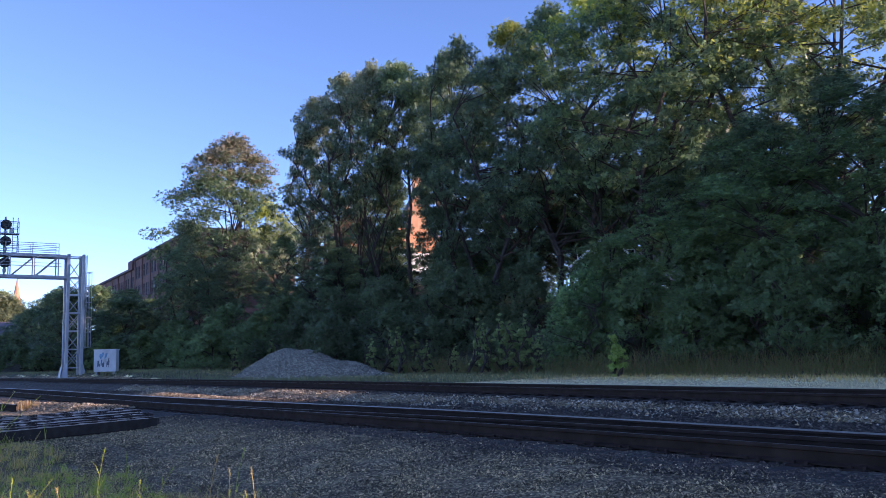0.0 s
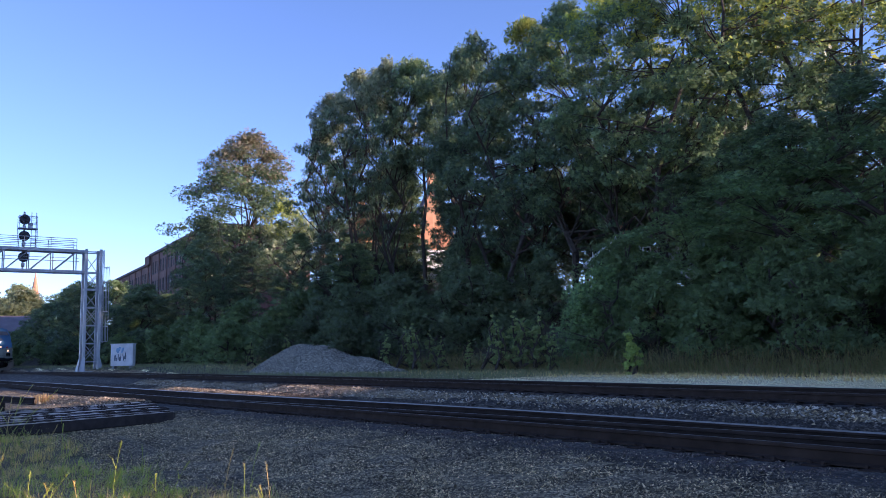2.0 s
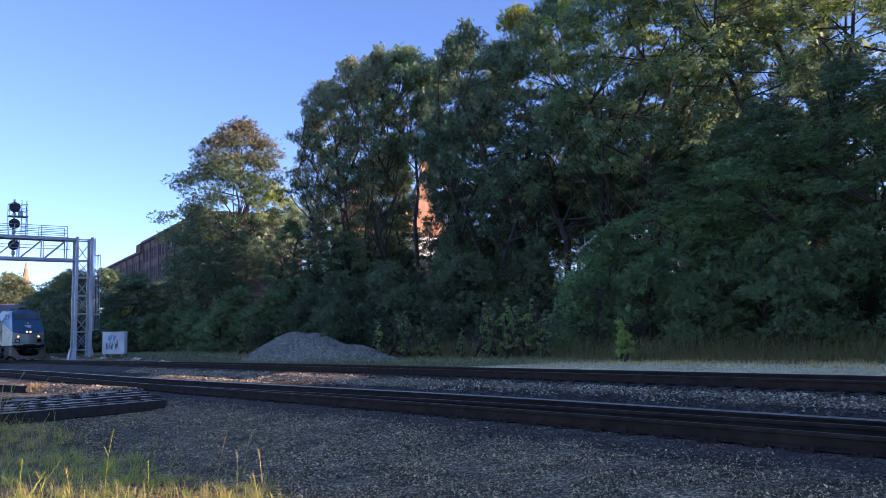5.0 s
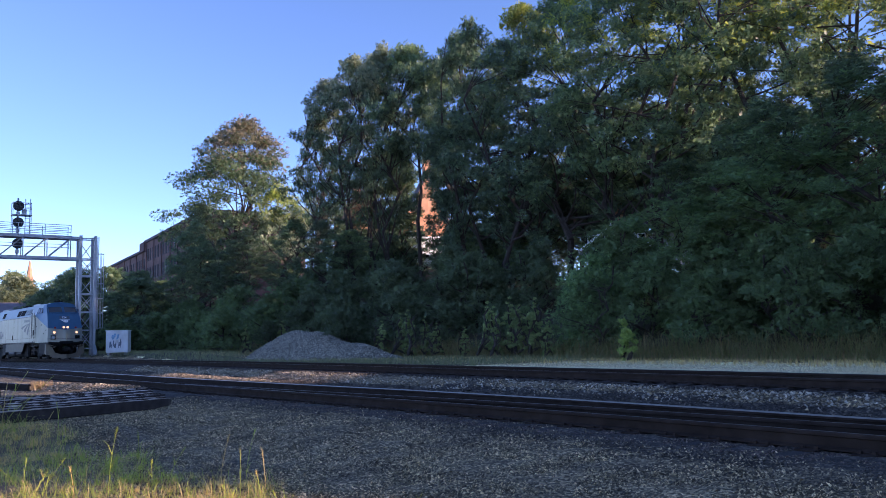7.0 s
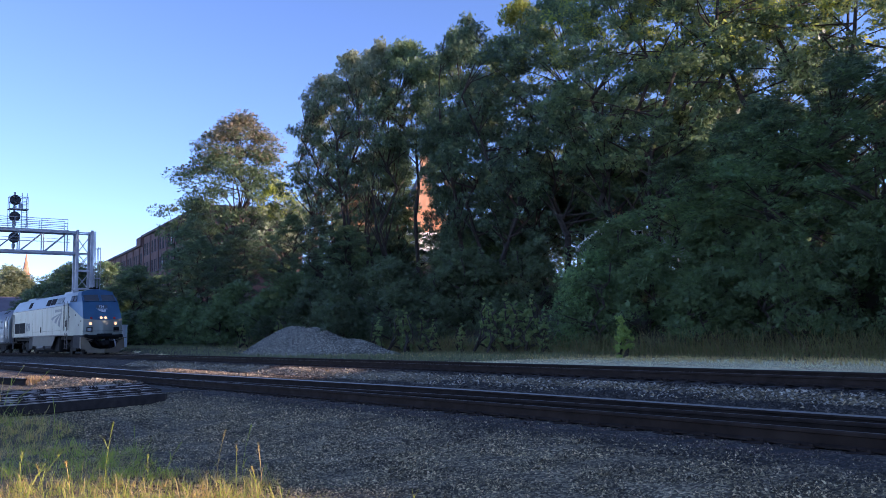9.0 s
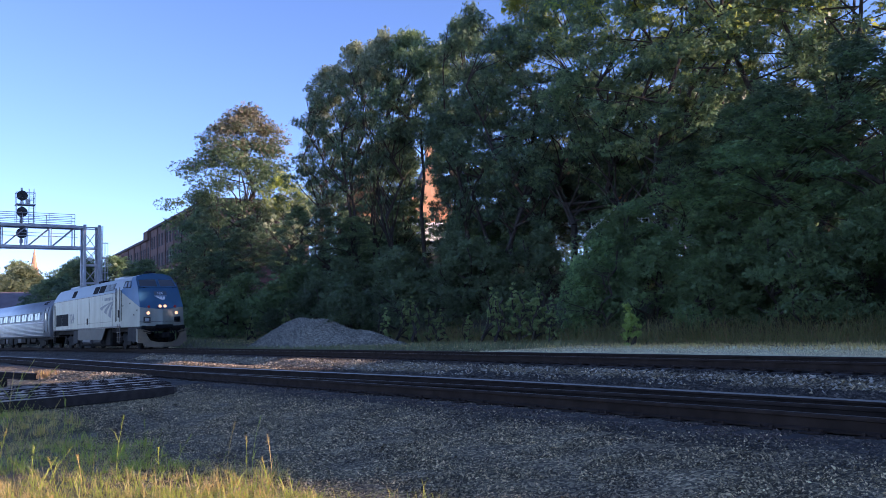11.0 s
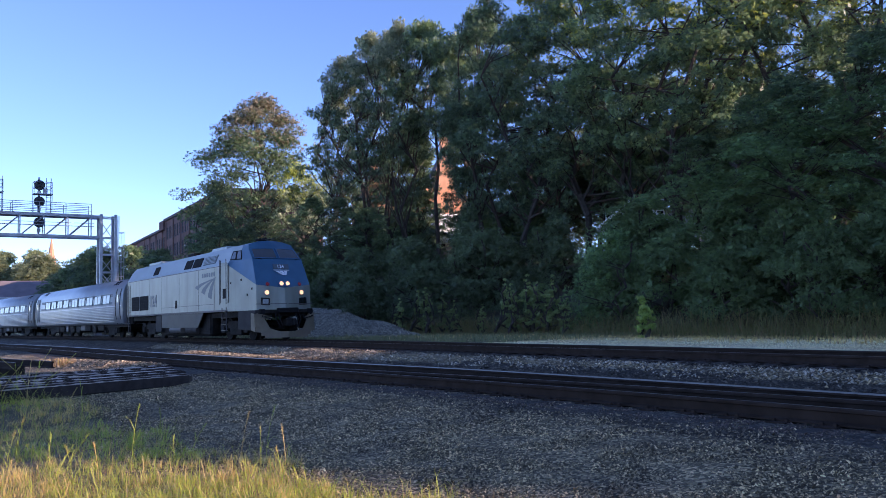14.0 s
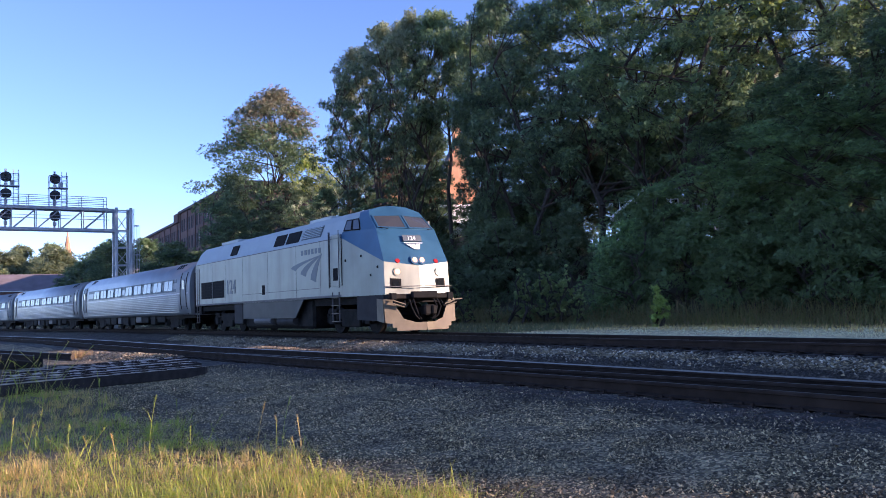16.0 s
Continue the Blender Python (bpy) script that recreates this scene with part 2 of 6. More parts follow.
def slab(points, thick, normal=None):
    """A plate over a planar polygon, thickened along its normal."""
    bm = bmesh.new()
    ps = [Vector(p) for p in points]
    n = Vector(normal).normalized() if normal else (ps[1] - ps[0]).cross(ps[2] - ps[1]).normalized()
    lo, hi = [bm.verts.new(p) for p in ps], [bm.verts.new(p + n * thick) for p in ps]
    bm.faces.new(lo[::-1]), bm.faces.new(hi)
    for i in range(len(ps)):
        j = (i + 1) % len(ps)
        bm.faces.new((lo[i], lo[j], hi[j], hi[i]))
    return bm


def smoothstep(a, b, x):
    t = np.clip((x - a) / (b - a), 0, 1)
    return t * t * (3 - 2 * t)

# ---------------------------------------------------------------- the lie of the land
BEND = -0.001507  # the running line's curvature, per metre
LIFT = 0.13  # how far the running line lies above the switch track


def line_y(x):
    """Centre line of the far (running) track."""
    x = np.asarray(x, dtype=float)
    near = np.clip(x, -135, 30)
    return 14.168 + BEND / 2 * (near + 25) ** 2 + (x - near) * BEND * (near + 25)


RAIL_A = [(-140, -4.0), (-90, 2.2), (-60, 5.35), (-48, 6.5), (-38, 7.15), (-30, 7.4), (-24.5, 7.66), (-18, 8.15), (-12, 8.62), (-6, 8.75), (0, 8.78), (8, 8.75), (40, 8.0)]
RAIL_C = [(-140, -5.5), (-90, 0.75), (-60, 3.9), (-48, 5.0), (-38, 5.62), (-30, 5.93), (-24.5, 6.18), (-18, 6.6), (-12, 7.02), (-6, 7.32), (0, 7.36), (8, 7.33), (40, 6.6)]
RAIL_B = [(-20.5, 6.48), (-18, 6.80), (-14.5, 7.22), (-10.7, 7.68), (-8.4, 7.88), (-5.2, 8.08), (0, 8.3), (8, 8.5)]


def along(points, x):
    """Smooth curve through plan points, as y of x."""
    px, py = np.array([p[0] for p in points], float), np.array([p[1] for p in points], float)
    m = np.gradient(py, px)
    x = np.asarray(x, dtype=float)
    i = np.clip(np.searchsorted(px, x) - 1, 0, len(px) - 2)
    h = px[i + 1] - px[i]
    t = (x - px[i]) / h
    tc = np.clip(t, 0, 1)
    y = (2 * tc**3 - 3 * tc**2 + 1) * py[i] + (tc**3 - 2 * tc**2 + tc) * h * m[i] + (-2 * tc**3 + 3 * tc**2) * py[i + 1] + (tc**3 - tc**2) * h * m[i + 1]
    return y + np.where(t > 1, (t - 1) * h * m[i + 1], 0) + np.where(t < 0, t * h * m[i], 0)


def ground_z(x, y):
    """Height of the ground: yard, ballast beds, service road, bank and plateau."""
    x, y = np.asarray(x, float), np.asarray(y, float)
    v = y - (line_y(np.clip(x, -150, 60)) - 14.168)
    z = -0.22 - 0.30 * smoothstep(6.3, 3.2, y - along(RAIL_C, np.clip(x, -60, 20)) + 7.3) - 0.1 * smoothstep(3.0, 0.0, y)
    z = z - 0.10 * smoothstep(9.6, 10.6, v) * smoothstep(12.6, 11.6, v)
    z = z + 0.22 * smoothstep(16.4, 17.4, v) + 0.15 * smoothstep(24, 26, v)
    z = z + 0.45 * smoothstep(15.6, 17.0, v) * smoothstep(-45, -65, x)
    yc = (along(RAIL_A, np.clip(x, -60, 20)) + along(RAIL_C, np.clip(x, -60, 20))) / 2
    z = z + 0.042 * smoothstep(2.3, 1.6, np.abs(y - yc))
    pad = smoothstep(-12.8, -15.0, x) * smoothstep(-40, -34, x) * smoothstep(-1.2, 0.9, y) * (y < 7)
    z = z + pad * (np.maximum(z, -0.295) - z)
    z = z + LIFT * smoothstep(11.7, 12.7, v) * smoothstep(17.0, 15.9, v)
    rise = 0.33 * (v - 27) * (v > 27)
    z = z + 6.3 * (1 - np.exp(-np.maximum(rise, 0) / 4.0)) + 0.05 * np.maximum(v - 60, 0)
    return z


def knoll(x, y):
    """A terrace on the plateau where the car is parked."""
    return 2.5 * np.exp(-((x + 75) / 9) ** 4 - ((y - 52) / 6) ** 4)


def ground_build():
    def spread(lo, hi, fine_lo, fine_hi, step, grow):
        mid = list(np.arange(fine_lo, fine_hi + step / 2, step))
        a, s = [], step
        p = fine_lo
        while p > lo:
            s *= grow
            p -= s
            a.append(p)
        b, s, p = [], step, fine_hi
        while p < hi:
            s *= grow
            p += s
            b.append(p)
        return np.array(a[::-1] + mid + b)

    xs = spread(-1800, 1500, -56, 4, 0.34, 1.12)
    ys = spread(-1200, 1800, -2, 27, 0.24, 1.12)
    X, Y = np.meshgrid(xs, ys, indexing="ij")
    rng = np.random.default_rng(3)
    Z = ground_z(X, Y) + rng.normal(0, 0.008, X.shape) * (ground_z(X, Y) < -0.1)
    Z = np.where(Y > 30, np.minimum(Z, 6.5 + 0.03 * np.maximum(Y - 60, 0)), Z) + knoll(X, Y)
    nx, ny = X.shape
    idx = np.arange(nx * ny).reshape(nx, ny)
    q = np.stack([idx[:-1, :-1], idx[1:, :-1], idx[1:, 1:], idx[:-1, 1:]], -1).reshape(-1, 4)
    verts = np.stack([X, Y, Z], -1).reshape(-1, 3)
    cx, cy = (X[:-1, :-1] + X[1:, 1:]).ravel() / 2, (Y[:-1, :-1] + Y[1:, 1:]).ravel() / 2
    v = cy - (line_y(np.clip(cx, -150, 60)) - 14.168)
    wob = 0.5 * np.sin(cx * 0.9) + 0.4 * np.sin(cx * 2.3 + 1)
    ids = np.zeros(len(q), dtype=np.int32)
    ids[(v > 16.7) & (v < 23.0 + wob)] = 1
    ids[v >= 23.0 + wob] = 2
    ids[(v > 16.75 + 0.25 * wob + 0.05 * np.maximum(cx + 34, 0)) & (cx < -24 + 2 * wob)] = 2
    ids[cx < -200] = 2
    ids[(cy < 2.6 + 0.5 * wob + 0.05 * np.minimum(cx + 12, 0)) & (cx >= -200)] = 4
    ids[(np.abs(v - 14.168) < 1.9 + 0.2 * wob) & (cx > -120)] = 3
    yc = (along(RAIL_A, np.clip(cx, -60, 20)) + along(RAIL_C, np.clip(cx, -60, 20))) / 2
    ids[(np.abs(cy - yc) < 1.75 + 0.15 * wob) & (cx > -120)] = 3
    ids[(cy > yc) & (v < 14.168) & (cx > -120)] = 3
    strip = (cy - along(RAIL_A, np.clip(cx, -60, 20)) - 0.55) / (line_y(np.clip(cx, -150, 60)) - 1.7 - along(RAIL_A, np.clip(cx, -60, 20)))
    ids[(strip > 0.78) & (strip < 0.92) & (cx > -46) & (cx < 4)] = 0
    oily = material("oily_ballast_bed", (0.068, 0.054, 0.038), 0.85, vary=0.45, scale=1.5, fine=26, bump=1.0, depth=0.03, pebbles=34)
    soil = material("leaf_litter_soil", (0.085, 0.075, 0.045), 0.95, vary=0.4, scale=0.8, fine=14, bump=0.9, depth=0.05, dirt=(0.05, 0.07, 0.025), dirt_amount=0.7)
    gravel = material("ballast_bed", (0.31, 0.235, 0.13), 0.9, vary=0.45, scale=1.5, fine=26, bump=1.0, depth=0.04, dirt=(0.055, 0.048, 0.042), dirt_amount=0.5, pebbles=38)
    road = material("pale_gravel_road", (0.92, 0.76, 0.42), 0.9, vary=0.15, scale=0.5, fine=26, bump=0.5, depth=0.012, dirt=(0.74, 0.53, 0.22), dirt_amount=0.7, pebbles=60)
    straw = material("straw_strewn_soil", (0.20, 0.155, 0.095), 0.95, vary=0.5, scale=2.5, fine=45, bump=1.0, depth=0.03, dirt=(0.10, 0.11, 0.045), dirt_amount=0.7)
    me = np_mesh("ground", verts, q, [gravel, road, soil, oily, straw], ids)
    me.polygons.foreach_set("use_smooth", np.ones(len(q), dtype=bool))
    tagged(new("ground", me), "grey ballast yard, pale gravel road and wooded bank", "ground", kind="structure")


ground_build()

# ---------------------------------------------------------------- rails and ties
def rail_mesh(name, pts, top=None):
    """A rail swept along plan points (x, y, z of the running surface)."""
    half = [(0.072, -0.160), (0.072, -0.148), (0.012, -0.128), (0.010, -0.046), (0.036, -0.038), (0.036, -0.013), (0.023, 0.0)]
    prof = half + [(-a, b) for a, b in half[::-1]]
    n = len(prof)
    verts, faces, ids = [], [], []
    for i, p in enumerate(pts):
        a, b = Vector(pts[max(i - 1, 0)]), Vector(pts[min(i + 1, len(pts) - 1)])
        d = (b - a).normalized()
        side = Vector((-d.y, d.x, 0))
        for u, w in prof:
            verts.append(Vector(p) + side * u + Vector((0, 0, w)))
    for i in range(len(pts) - 1):
        for j in range(n):
            k = (j + 1) % n
            faces.append((i * n + j, i * n + k, (i + 1) * n + k, (i + 1) * n + j))
            ids.append(1 if j == 6 or (top and j == 7) else 0)
    faces.append(tuple(range(n))[::-1])
    ids.append(0)
    last = (len(pts) - 1) * n
    faces.append(tuple(last + j for j in range(n)))
    ids.append(0)
    return mesh_of(name, verts, faces, [RAIL_RUST, top or RAIL_DULL], ids)


def tie_mesh(name, length, width=0.22, height=0.17, mat=TIE_WOOD, seed=1):
    r = random.Random(seed)
    bm = boxes((-width / 2, width / 2, -length / 2, length / 2, -height, 0), bevel=0.012)
    for v in bm.verts:
        v.co += Vector((r.uniform(-1, 1), r.uniform(-1, 1), r.uniform(-1, 1))) * 0.006
    if mat is TIE_TOP_PALE:
        # Weathered tops also paled for skylight, sides near-black for shade, all in colour.
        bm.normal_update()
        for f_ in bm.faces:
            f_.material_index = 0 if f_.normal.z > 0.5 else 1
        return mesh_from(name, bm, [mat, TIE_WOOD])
    return mesh_from(name, bm, mat)


def plate_mesh():
    bm = boxes((-0.10, 0.10, -0.19, 0.19, 0, 0.018), (-0.08, -0.05, 0.085, 0.115, 0.018, 0.045), (0.05, 0.08, 0.085, 0.115, 0.018, 0.045), (-0.08, -0.05, -0.115, -0.085, 0.018, 0.045), (0.05, 0.08, -0.115, -0.085, 0.018, 0.045))
    return mesh_from("tie_plate", bm, RAIL_RUST)


TIE_X = []  # where the switch track's ties lie near the standpoint


def tracks_build():
    ties = [tie_mesh("tie", 2.6, seed=i) for i in range(3)]
    plate = plate_mesh()
    r = random.Random(5)

    def bed(name, label, y_of, x0, x1, rails, spread, bright=(), lift=0.0):
        top = tagged(new(name), label, "railway track", kind="structure")
        for i, pts in enumerate(rails):
            part("rail", rail_mesh("rail", pts, RAIL_TOP if i in bright else None), None, top, "rusty steel rail with a polished running surface")
        x = x0
        while x < x1:
            y, d = float(y_of(x)), float(y_of(x + 0.5) - y_of(x - 0.5))
            m = pose(x, y, lift - 0.178, 0, 0, math.degrees(math.atan(d)) + r.uniform(-1.2, 1.2))
            t = part("tie", r.choice(ties), None, top)
            if name == "railway_turnout" and x > -20:
                TIE_X.append(x)
            t.matrix_local = m
            for s in spread(x):
                p = part("tie_plate", plate, None, t)
                p.matrix_local = pose(0, s, 0.0)
            x += 0.53 + r.uniform(-0.03, 0.03)

    def curve(f_, off, x0, x1, step, lift=0.0):
        out = []
        for x in np.arange(x0, x1 + step / 2, step):
            d = float(f_(x + 0.5) - f_(x - 0.5))
            n = math.hypot(1, d)
            out.append((float(x) - d / n * off, float(f_(x)) + off / n, lift))
        return out

    bed("railway_track", "running line of two rusty rails on dark wooden ties", line_y, -70, 4,
        [curve(line_y, -0.753, -210, 30, 2.0, LIFT), curve(line_y, 0.753, -210, 30, 2.0, LIFT)], lambda x: (-0.753, 0.753), lift=LIFT)
    mid = lambda x: (along(RAIL_A, x) + along(RAIL_C, x)) / 2
    fa, fb, fc = (lambda x: along(RAIL_A, x)), (lambda x: along(RAIL_B, x)), (lambda x: along(RAIL_C, x))
    bed("railway_turnout", "switch track with three rusty rails on dark wooden ties", mid, -42, 4,
        [curve(fa, 0, -139, 20, 1.0), curve(fc, 0, -139, 20, 1.0), curve(fb, 0, -20.5, 20, 0.5)],
        lambda x: [float(g(x) - mid(x)) for g in ((fa, fc, fb) if x > -16 else (fa, fc))], bright=(0,))


tracks_build()

# ---------------------------------------------------------------- trees and shrubs
def leaves(centres, radii, counts, size, seed, flat=0.6, droop=0.25):
    """Leaf sprays as folded kites, scattered in clumps. Arrays of clump centres, radii and counts."""
    r = np.random.default_rng(seed)
    c = np.repeat(np.asarray(centres, float), counts, axis=0)
    rad = np.repeat(np.asarray(radii, float), counts)
    n = len(c)
    d = r.normal(size=(n, 3))
    d /= np.linalg.norm(d, axis=1)[:, None]
    d *= (r.random(n) ** 0.45)[:, None]
    d[:, 2] *= flat
    p = c + d * rad[:, None]
    a = r.normal(size=(n, 3))
    a[:, 2] -= droop
    a /= np.linalg.norm(a, axis=1)[:, None]
    b = np.cross(a, r.normal(size=(n, 3)) + np.array([0, 0, 0.7]))
    b /= np.linalg.norm(b, axis=1)[:, None] + 1e-9
    nrm = np.cross(a, b)
    s = size * r.uniform(0.6, 1.35, n)[:, None]
    w = s * r.uniform(0.28, 0.42, n)[:, None]
    v = np.stack([p - a * s * 0.5, p + b * w + nrm * w * 0.25, p + a * s * 0.5, p - b * w + nrm * w * 0.25], 1).reshape(-1, 3)
    q = np.arange(4 * n).reshape(n, 4)
    return v, q


def limb(bm, a, b, r0, r1, rnd, bends=3):
    a, b = Vector(a), Vector(b)
    pts, ln = [a], (b - a).length
    for i in range(1, bends):
        t = i / bends
        pts.append(a.lerp(b, t) + Vector((rnd.uniform(-1, 1), rnd.uniform(-1, 1), rnd.uniform(-0.4, 0.9))) * ln * 0.07)
    pts.append(b)
    for i in range(bends):
        rod(bm, pts[i], pts[i + 1], r0 + (r1 - r0) * i / bends, r0 + (r1 - r0) * (i + 1) / bends, 6)
    return pts


def tree_parts(seed, height, spread, first, n_clumps, n_leaves, leaf_mats, leaf_size, clump=(0.7, 1.5), trunk_r=0.24, lean=0.0, top_mat=None, narrow=1.0, stems=1, top_from=0.62):
    """Meshes of one tree, base at the origin: trunk with limbs, crown of leaf clumps (a second material near the top)."""
    rnd, r = random.Random(seed), np.random.default_rng(seed)
    bm = bmesh.new()
    ends = []
    for s in range(stems):
        off = Vector((rnd.uniform(-0.9, 0.9), rnd.uniform(-0.9, 0.9), 0)) * (0 if stems == 1 else 0.7)
        tip = Vector((lean + rnd.uniform(-1, 1) * (0.8 if stems == 1 else spread * 0.6), rnd.uniform(-0.8, 0.8), height * rnd.uniform(0.86, 0.95)))
        pts = limb(bm, off + Vector((0, 0, -0.4)), tip, trunk_r * (1 if stems == 1 else 0.75), 0.035, rnd, 6)
        ends.append(pts)
    # clump centres: an uneven egg, denser towards its skin
    cs, lobes = [], [(rnd.uniform(0, 6.28), rnd.uniform(0.75, 1.15)) for _ in range(5)]
    while len(cs) < n_clumps:
        u = rnd.random() ** 0.8
        z = first + (height - first) * u
        ring = math.sin(math.pi * min(1, 0.12 + 0.88 * u) ** (0.85 * narrow)) ** 0.7 * spread
        ang = rnd.uniform(0, 6.283)
        wob = 1 + 0.22 * math.sin(3 * ang + lobes[0][0]) * math.sin(4 * u + lobes[1][0]) + 0.15 * math.sin(5 * ang + 7 * u)
        rad = min(ring * wob, spread * 0.93) * rnd.random() ** 0.38
        cs.append((lean * u + rad * math.cos(ang), rad * math.sin(ang), z + rnd.uniform(-0.4, 0.4)))
    for c in sorted(cs, key=lambda p: rnd.random())[: max(14, n_clumps // 3)]:
        pts = rnd.choice(ends)
        k = min(len(pts) - 2, max(1, int((c[2] / height) * len(pts) - 1)))
        base = pts[k].lerp(pts[k + 1], rnd.random() * 0.6)
        limb(bm, base, c, 0.075 * (1.15 - c[2] / height) + 0.02, 0.012, rnd, 2)
    wood = mesh_from("trunk", bm, BARK)
    cs = np.array(cs)
    rad = r.uniform(clump[0], clump[1], len(cs))
    cnt = np.maximum(4, (n_leaves * rad**2 / np.sum(rad**2))).astype(int)
    v, q = leaves(cs, rad, cnt, leaf_size, seed + 1)
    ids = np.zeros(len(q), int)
    # Leaf tone changes towards the top; paler tones there imitate sunlight.
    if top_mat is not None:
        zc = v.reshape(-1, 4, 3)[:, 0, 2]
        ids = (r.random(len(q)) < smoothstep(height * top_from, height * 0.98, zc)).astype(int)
    return wood, np_mesh("crown", v, q, leaf_mats, ids)


def tree_thing(parts_, m, label, group="", name="tree"):
    t = thing(name, m, label, "tree", group)
    part("trunk", parts_[0], None, t, "dark bark")
    part("crown", parts_[1], None, t)
    return t


def ground_at(x, y):
    z = float(ground_z(x, y))
    return (min(z, 6.5 + 0.03 * max(y - 60, 0)) if y > 30 else z) + float(knoll(x, y))


def wood_build():
    rnd = random.Random(11)
    kinds = [
        tree_parts(21, 20, 5.2, 5.0, 140, 8400, [LEAF, LEAF_SUN_TINT], 0.40, clump=(0.5, 1.1), top_mat=1),
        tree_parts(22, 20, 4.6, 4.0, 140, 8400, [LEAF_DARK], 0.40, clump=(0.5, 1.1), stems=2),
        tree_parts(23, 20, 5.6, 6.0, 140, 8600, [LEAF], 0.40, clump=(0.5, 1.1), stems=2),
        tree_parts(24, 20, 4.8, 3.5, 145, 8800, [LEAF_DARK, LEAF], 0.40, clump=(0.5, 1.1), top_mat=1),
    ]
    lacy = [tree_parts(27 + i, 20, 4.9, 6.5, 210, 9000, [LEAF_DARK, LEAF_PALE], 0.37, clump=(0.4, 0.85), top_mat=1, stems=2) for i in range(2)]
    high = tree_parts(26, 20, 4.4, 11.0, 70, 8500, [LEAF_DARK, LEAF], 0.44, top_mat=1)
    # Yellow-green starts halfway up, to imitate sun in the upper crown.
    openwork = tree_parts(25, 20, 6.0, 6.0, 105, 7600, [LEAF, LEAF_SUN_TINT], 0.42, clump=(0.5, 1.1), top_mat=1, trunk_r=0.26, stems=2, top_from=0.48)
    # (x, y, top, width factor, kind): the stand on the bank
    stand = [
        (-76.0, 37.5, 24.0, 0.6, 7), (-72.0, 36.5, 26.2, 0.95, 6), (-67.5, 37, 27.4, 1.0, 6), (-61.6, 36.7, 26.6, 0.74, 7), (-64.8, 37.5, 26.8, 0.72, 6), (-50.4, 37, 17.5, 0.5, 1), (-58.8, 38, 26.0, 0.9, 5), (-54.5, 40, 26.0, 0.9, 5),
        (-47.8, 36, 24.2, 0.85, 1), (-51, 45, 14.5, 0.9, 2), (-44, 38, 24.4, 0.9, 0),
        (-42.5, 35, 20.8, 0.9, 1), (-38.6, 36.5, 23.2, 1.0, 3), (-35, 37, 23.4, 1.0, 0), (-45, 45, 19.5, 1.0, 2),
        (-31.8, 36, 22.2, 1.0, 2), (-27.5, 37, 23.5, 1.05, 4), (-37, 46, 20.5, 1.05, 1), (-29, 46, 27, 1.1, 4),
        (-23, 36, 21.5, 1.05, 4), (-20.5, 39, 23.5, 1.05, 4), (-26.5, 41.5, 18.0, 0.6, 3),
        (-25.5, 31.5, 9.0, 0.7, 8), (-20, 30.5, 10.2, 0.8, 8), (-16.3, 30, 11.0, 0.8, 8),
        (-66, 33, 11.5, 0.6, 1), (-73, 33.5, 12.5, 0.65, 3), (-63, 34, 10.5, 0.5, 2), (-84, 33, 13, 0.7, 1),
    ]
    fresh = tree_parts(30, 20, 5.0, 3.0, 140, 8800, [LEAF_GREEN, LEAF], 0.40, clump=(0.5, 1.1), top_mat=1)
    back = tree_parts(29, 20, 5.2, 4.0, 80, 4300, [LEAF_DARK, LEAF], 0.68, top_mat=1)
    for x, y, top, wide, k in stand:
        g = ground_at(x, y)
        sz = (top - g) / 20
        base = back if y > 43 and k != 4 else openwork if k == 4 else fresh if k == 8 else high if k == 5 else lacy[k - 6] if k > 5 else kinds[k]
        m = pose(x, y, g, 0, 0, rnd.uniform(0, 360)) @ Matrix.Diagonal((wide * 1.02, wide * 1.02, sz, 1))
        tree_thing(base, m, "tall leafy broad-leaved tree in shade on the bank" if k != 4 else "tall open-crowned tree, top coloured yellow-green to look sunlit", "trees on the bank")
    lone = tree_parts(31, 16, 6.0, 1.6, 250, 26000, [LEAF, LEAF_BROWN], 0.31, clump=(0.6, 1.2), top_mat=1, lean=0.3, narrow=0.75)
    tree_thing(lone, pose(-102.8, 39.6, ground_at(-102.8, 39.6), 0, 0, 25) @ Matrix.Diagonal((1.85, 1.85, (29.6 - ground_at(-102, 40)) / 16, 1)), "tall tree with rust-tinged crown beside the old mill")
    # Whole tree coloured pale and yellow-green, as if the sun caught it.
    side = tree_parts(32, 9, 3.0, 3.6, 80, 4200, [LEAF_PALE, LEAF_SUN_TINT], 0.30, clump=(0.4, 0.8), top_mat=1)
    tree_thing(side, pose(-93.0, 41, ground_at(-93, 41)) @ Matrix.Diagonal((1.3, 1.3, (19.5 - ground_at(-93, 41)) / 9, 1)), "small pale yellow-green tree on the bank")
    for x, y, top, wide in ((-84, 27.5, 13.5, 0.66), (-88, 29.5, 16.0, 0.62), (-80.5, 27.5, 11.0, 0.6), (-75.5, 28.5, 10.5, 0.6)):
        g = ground_at(x, y)
        tree_thing(kinds[1], pose(x, y, g, 0, 0, x * 40) @ Matrix.Diagonal((wide, wide, (top - g) / 20, 1)), "dark leafy tree below the old mill", "trees on the bank")
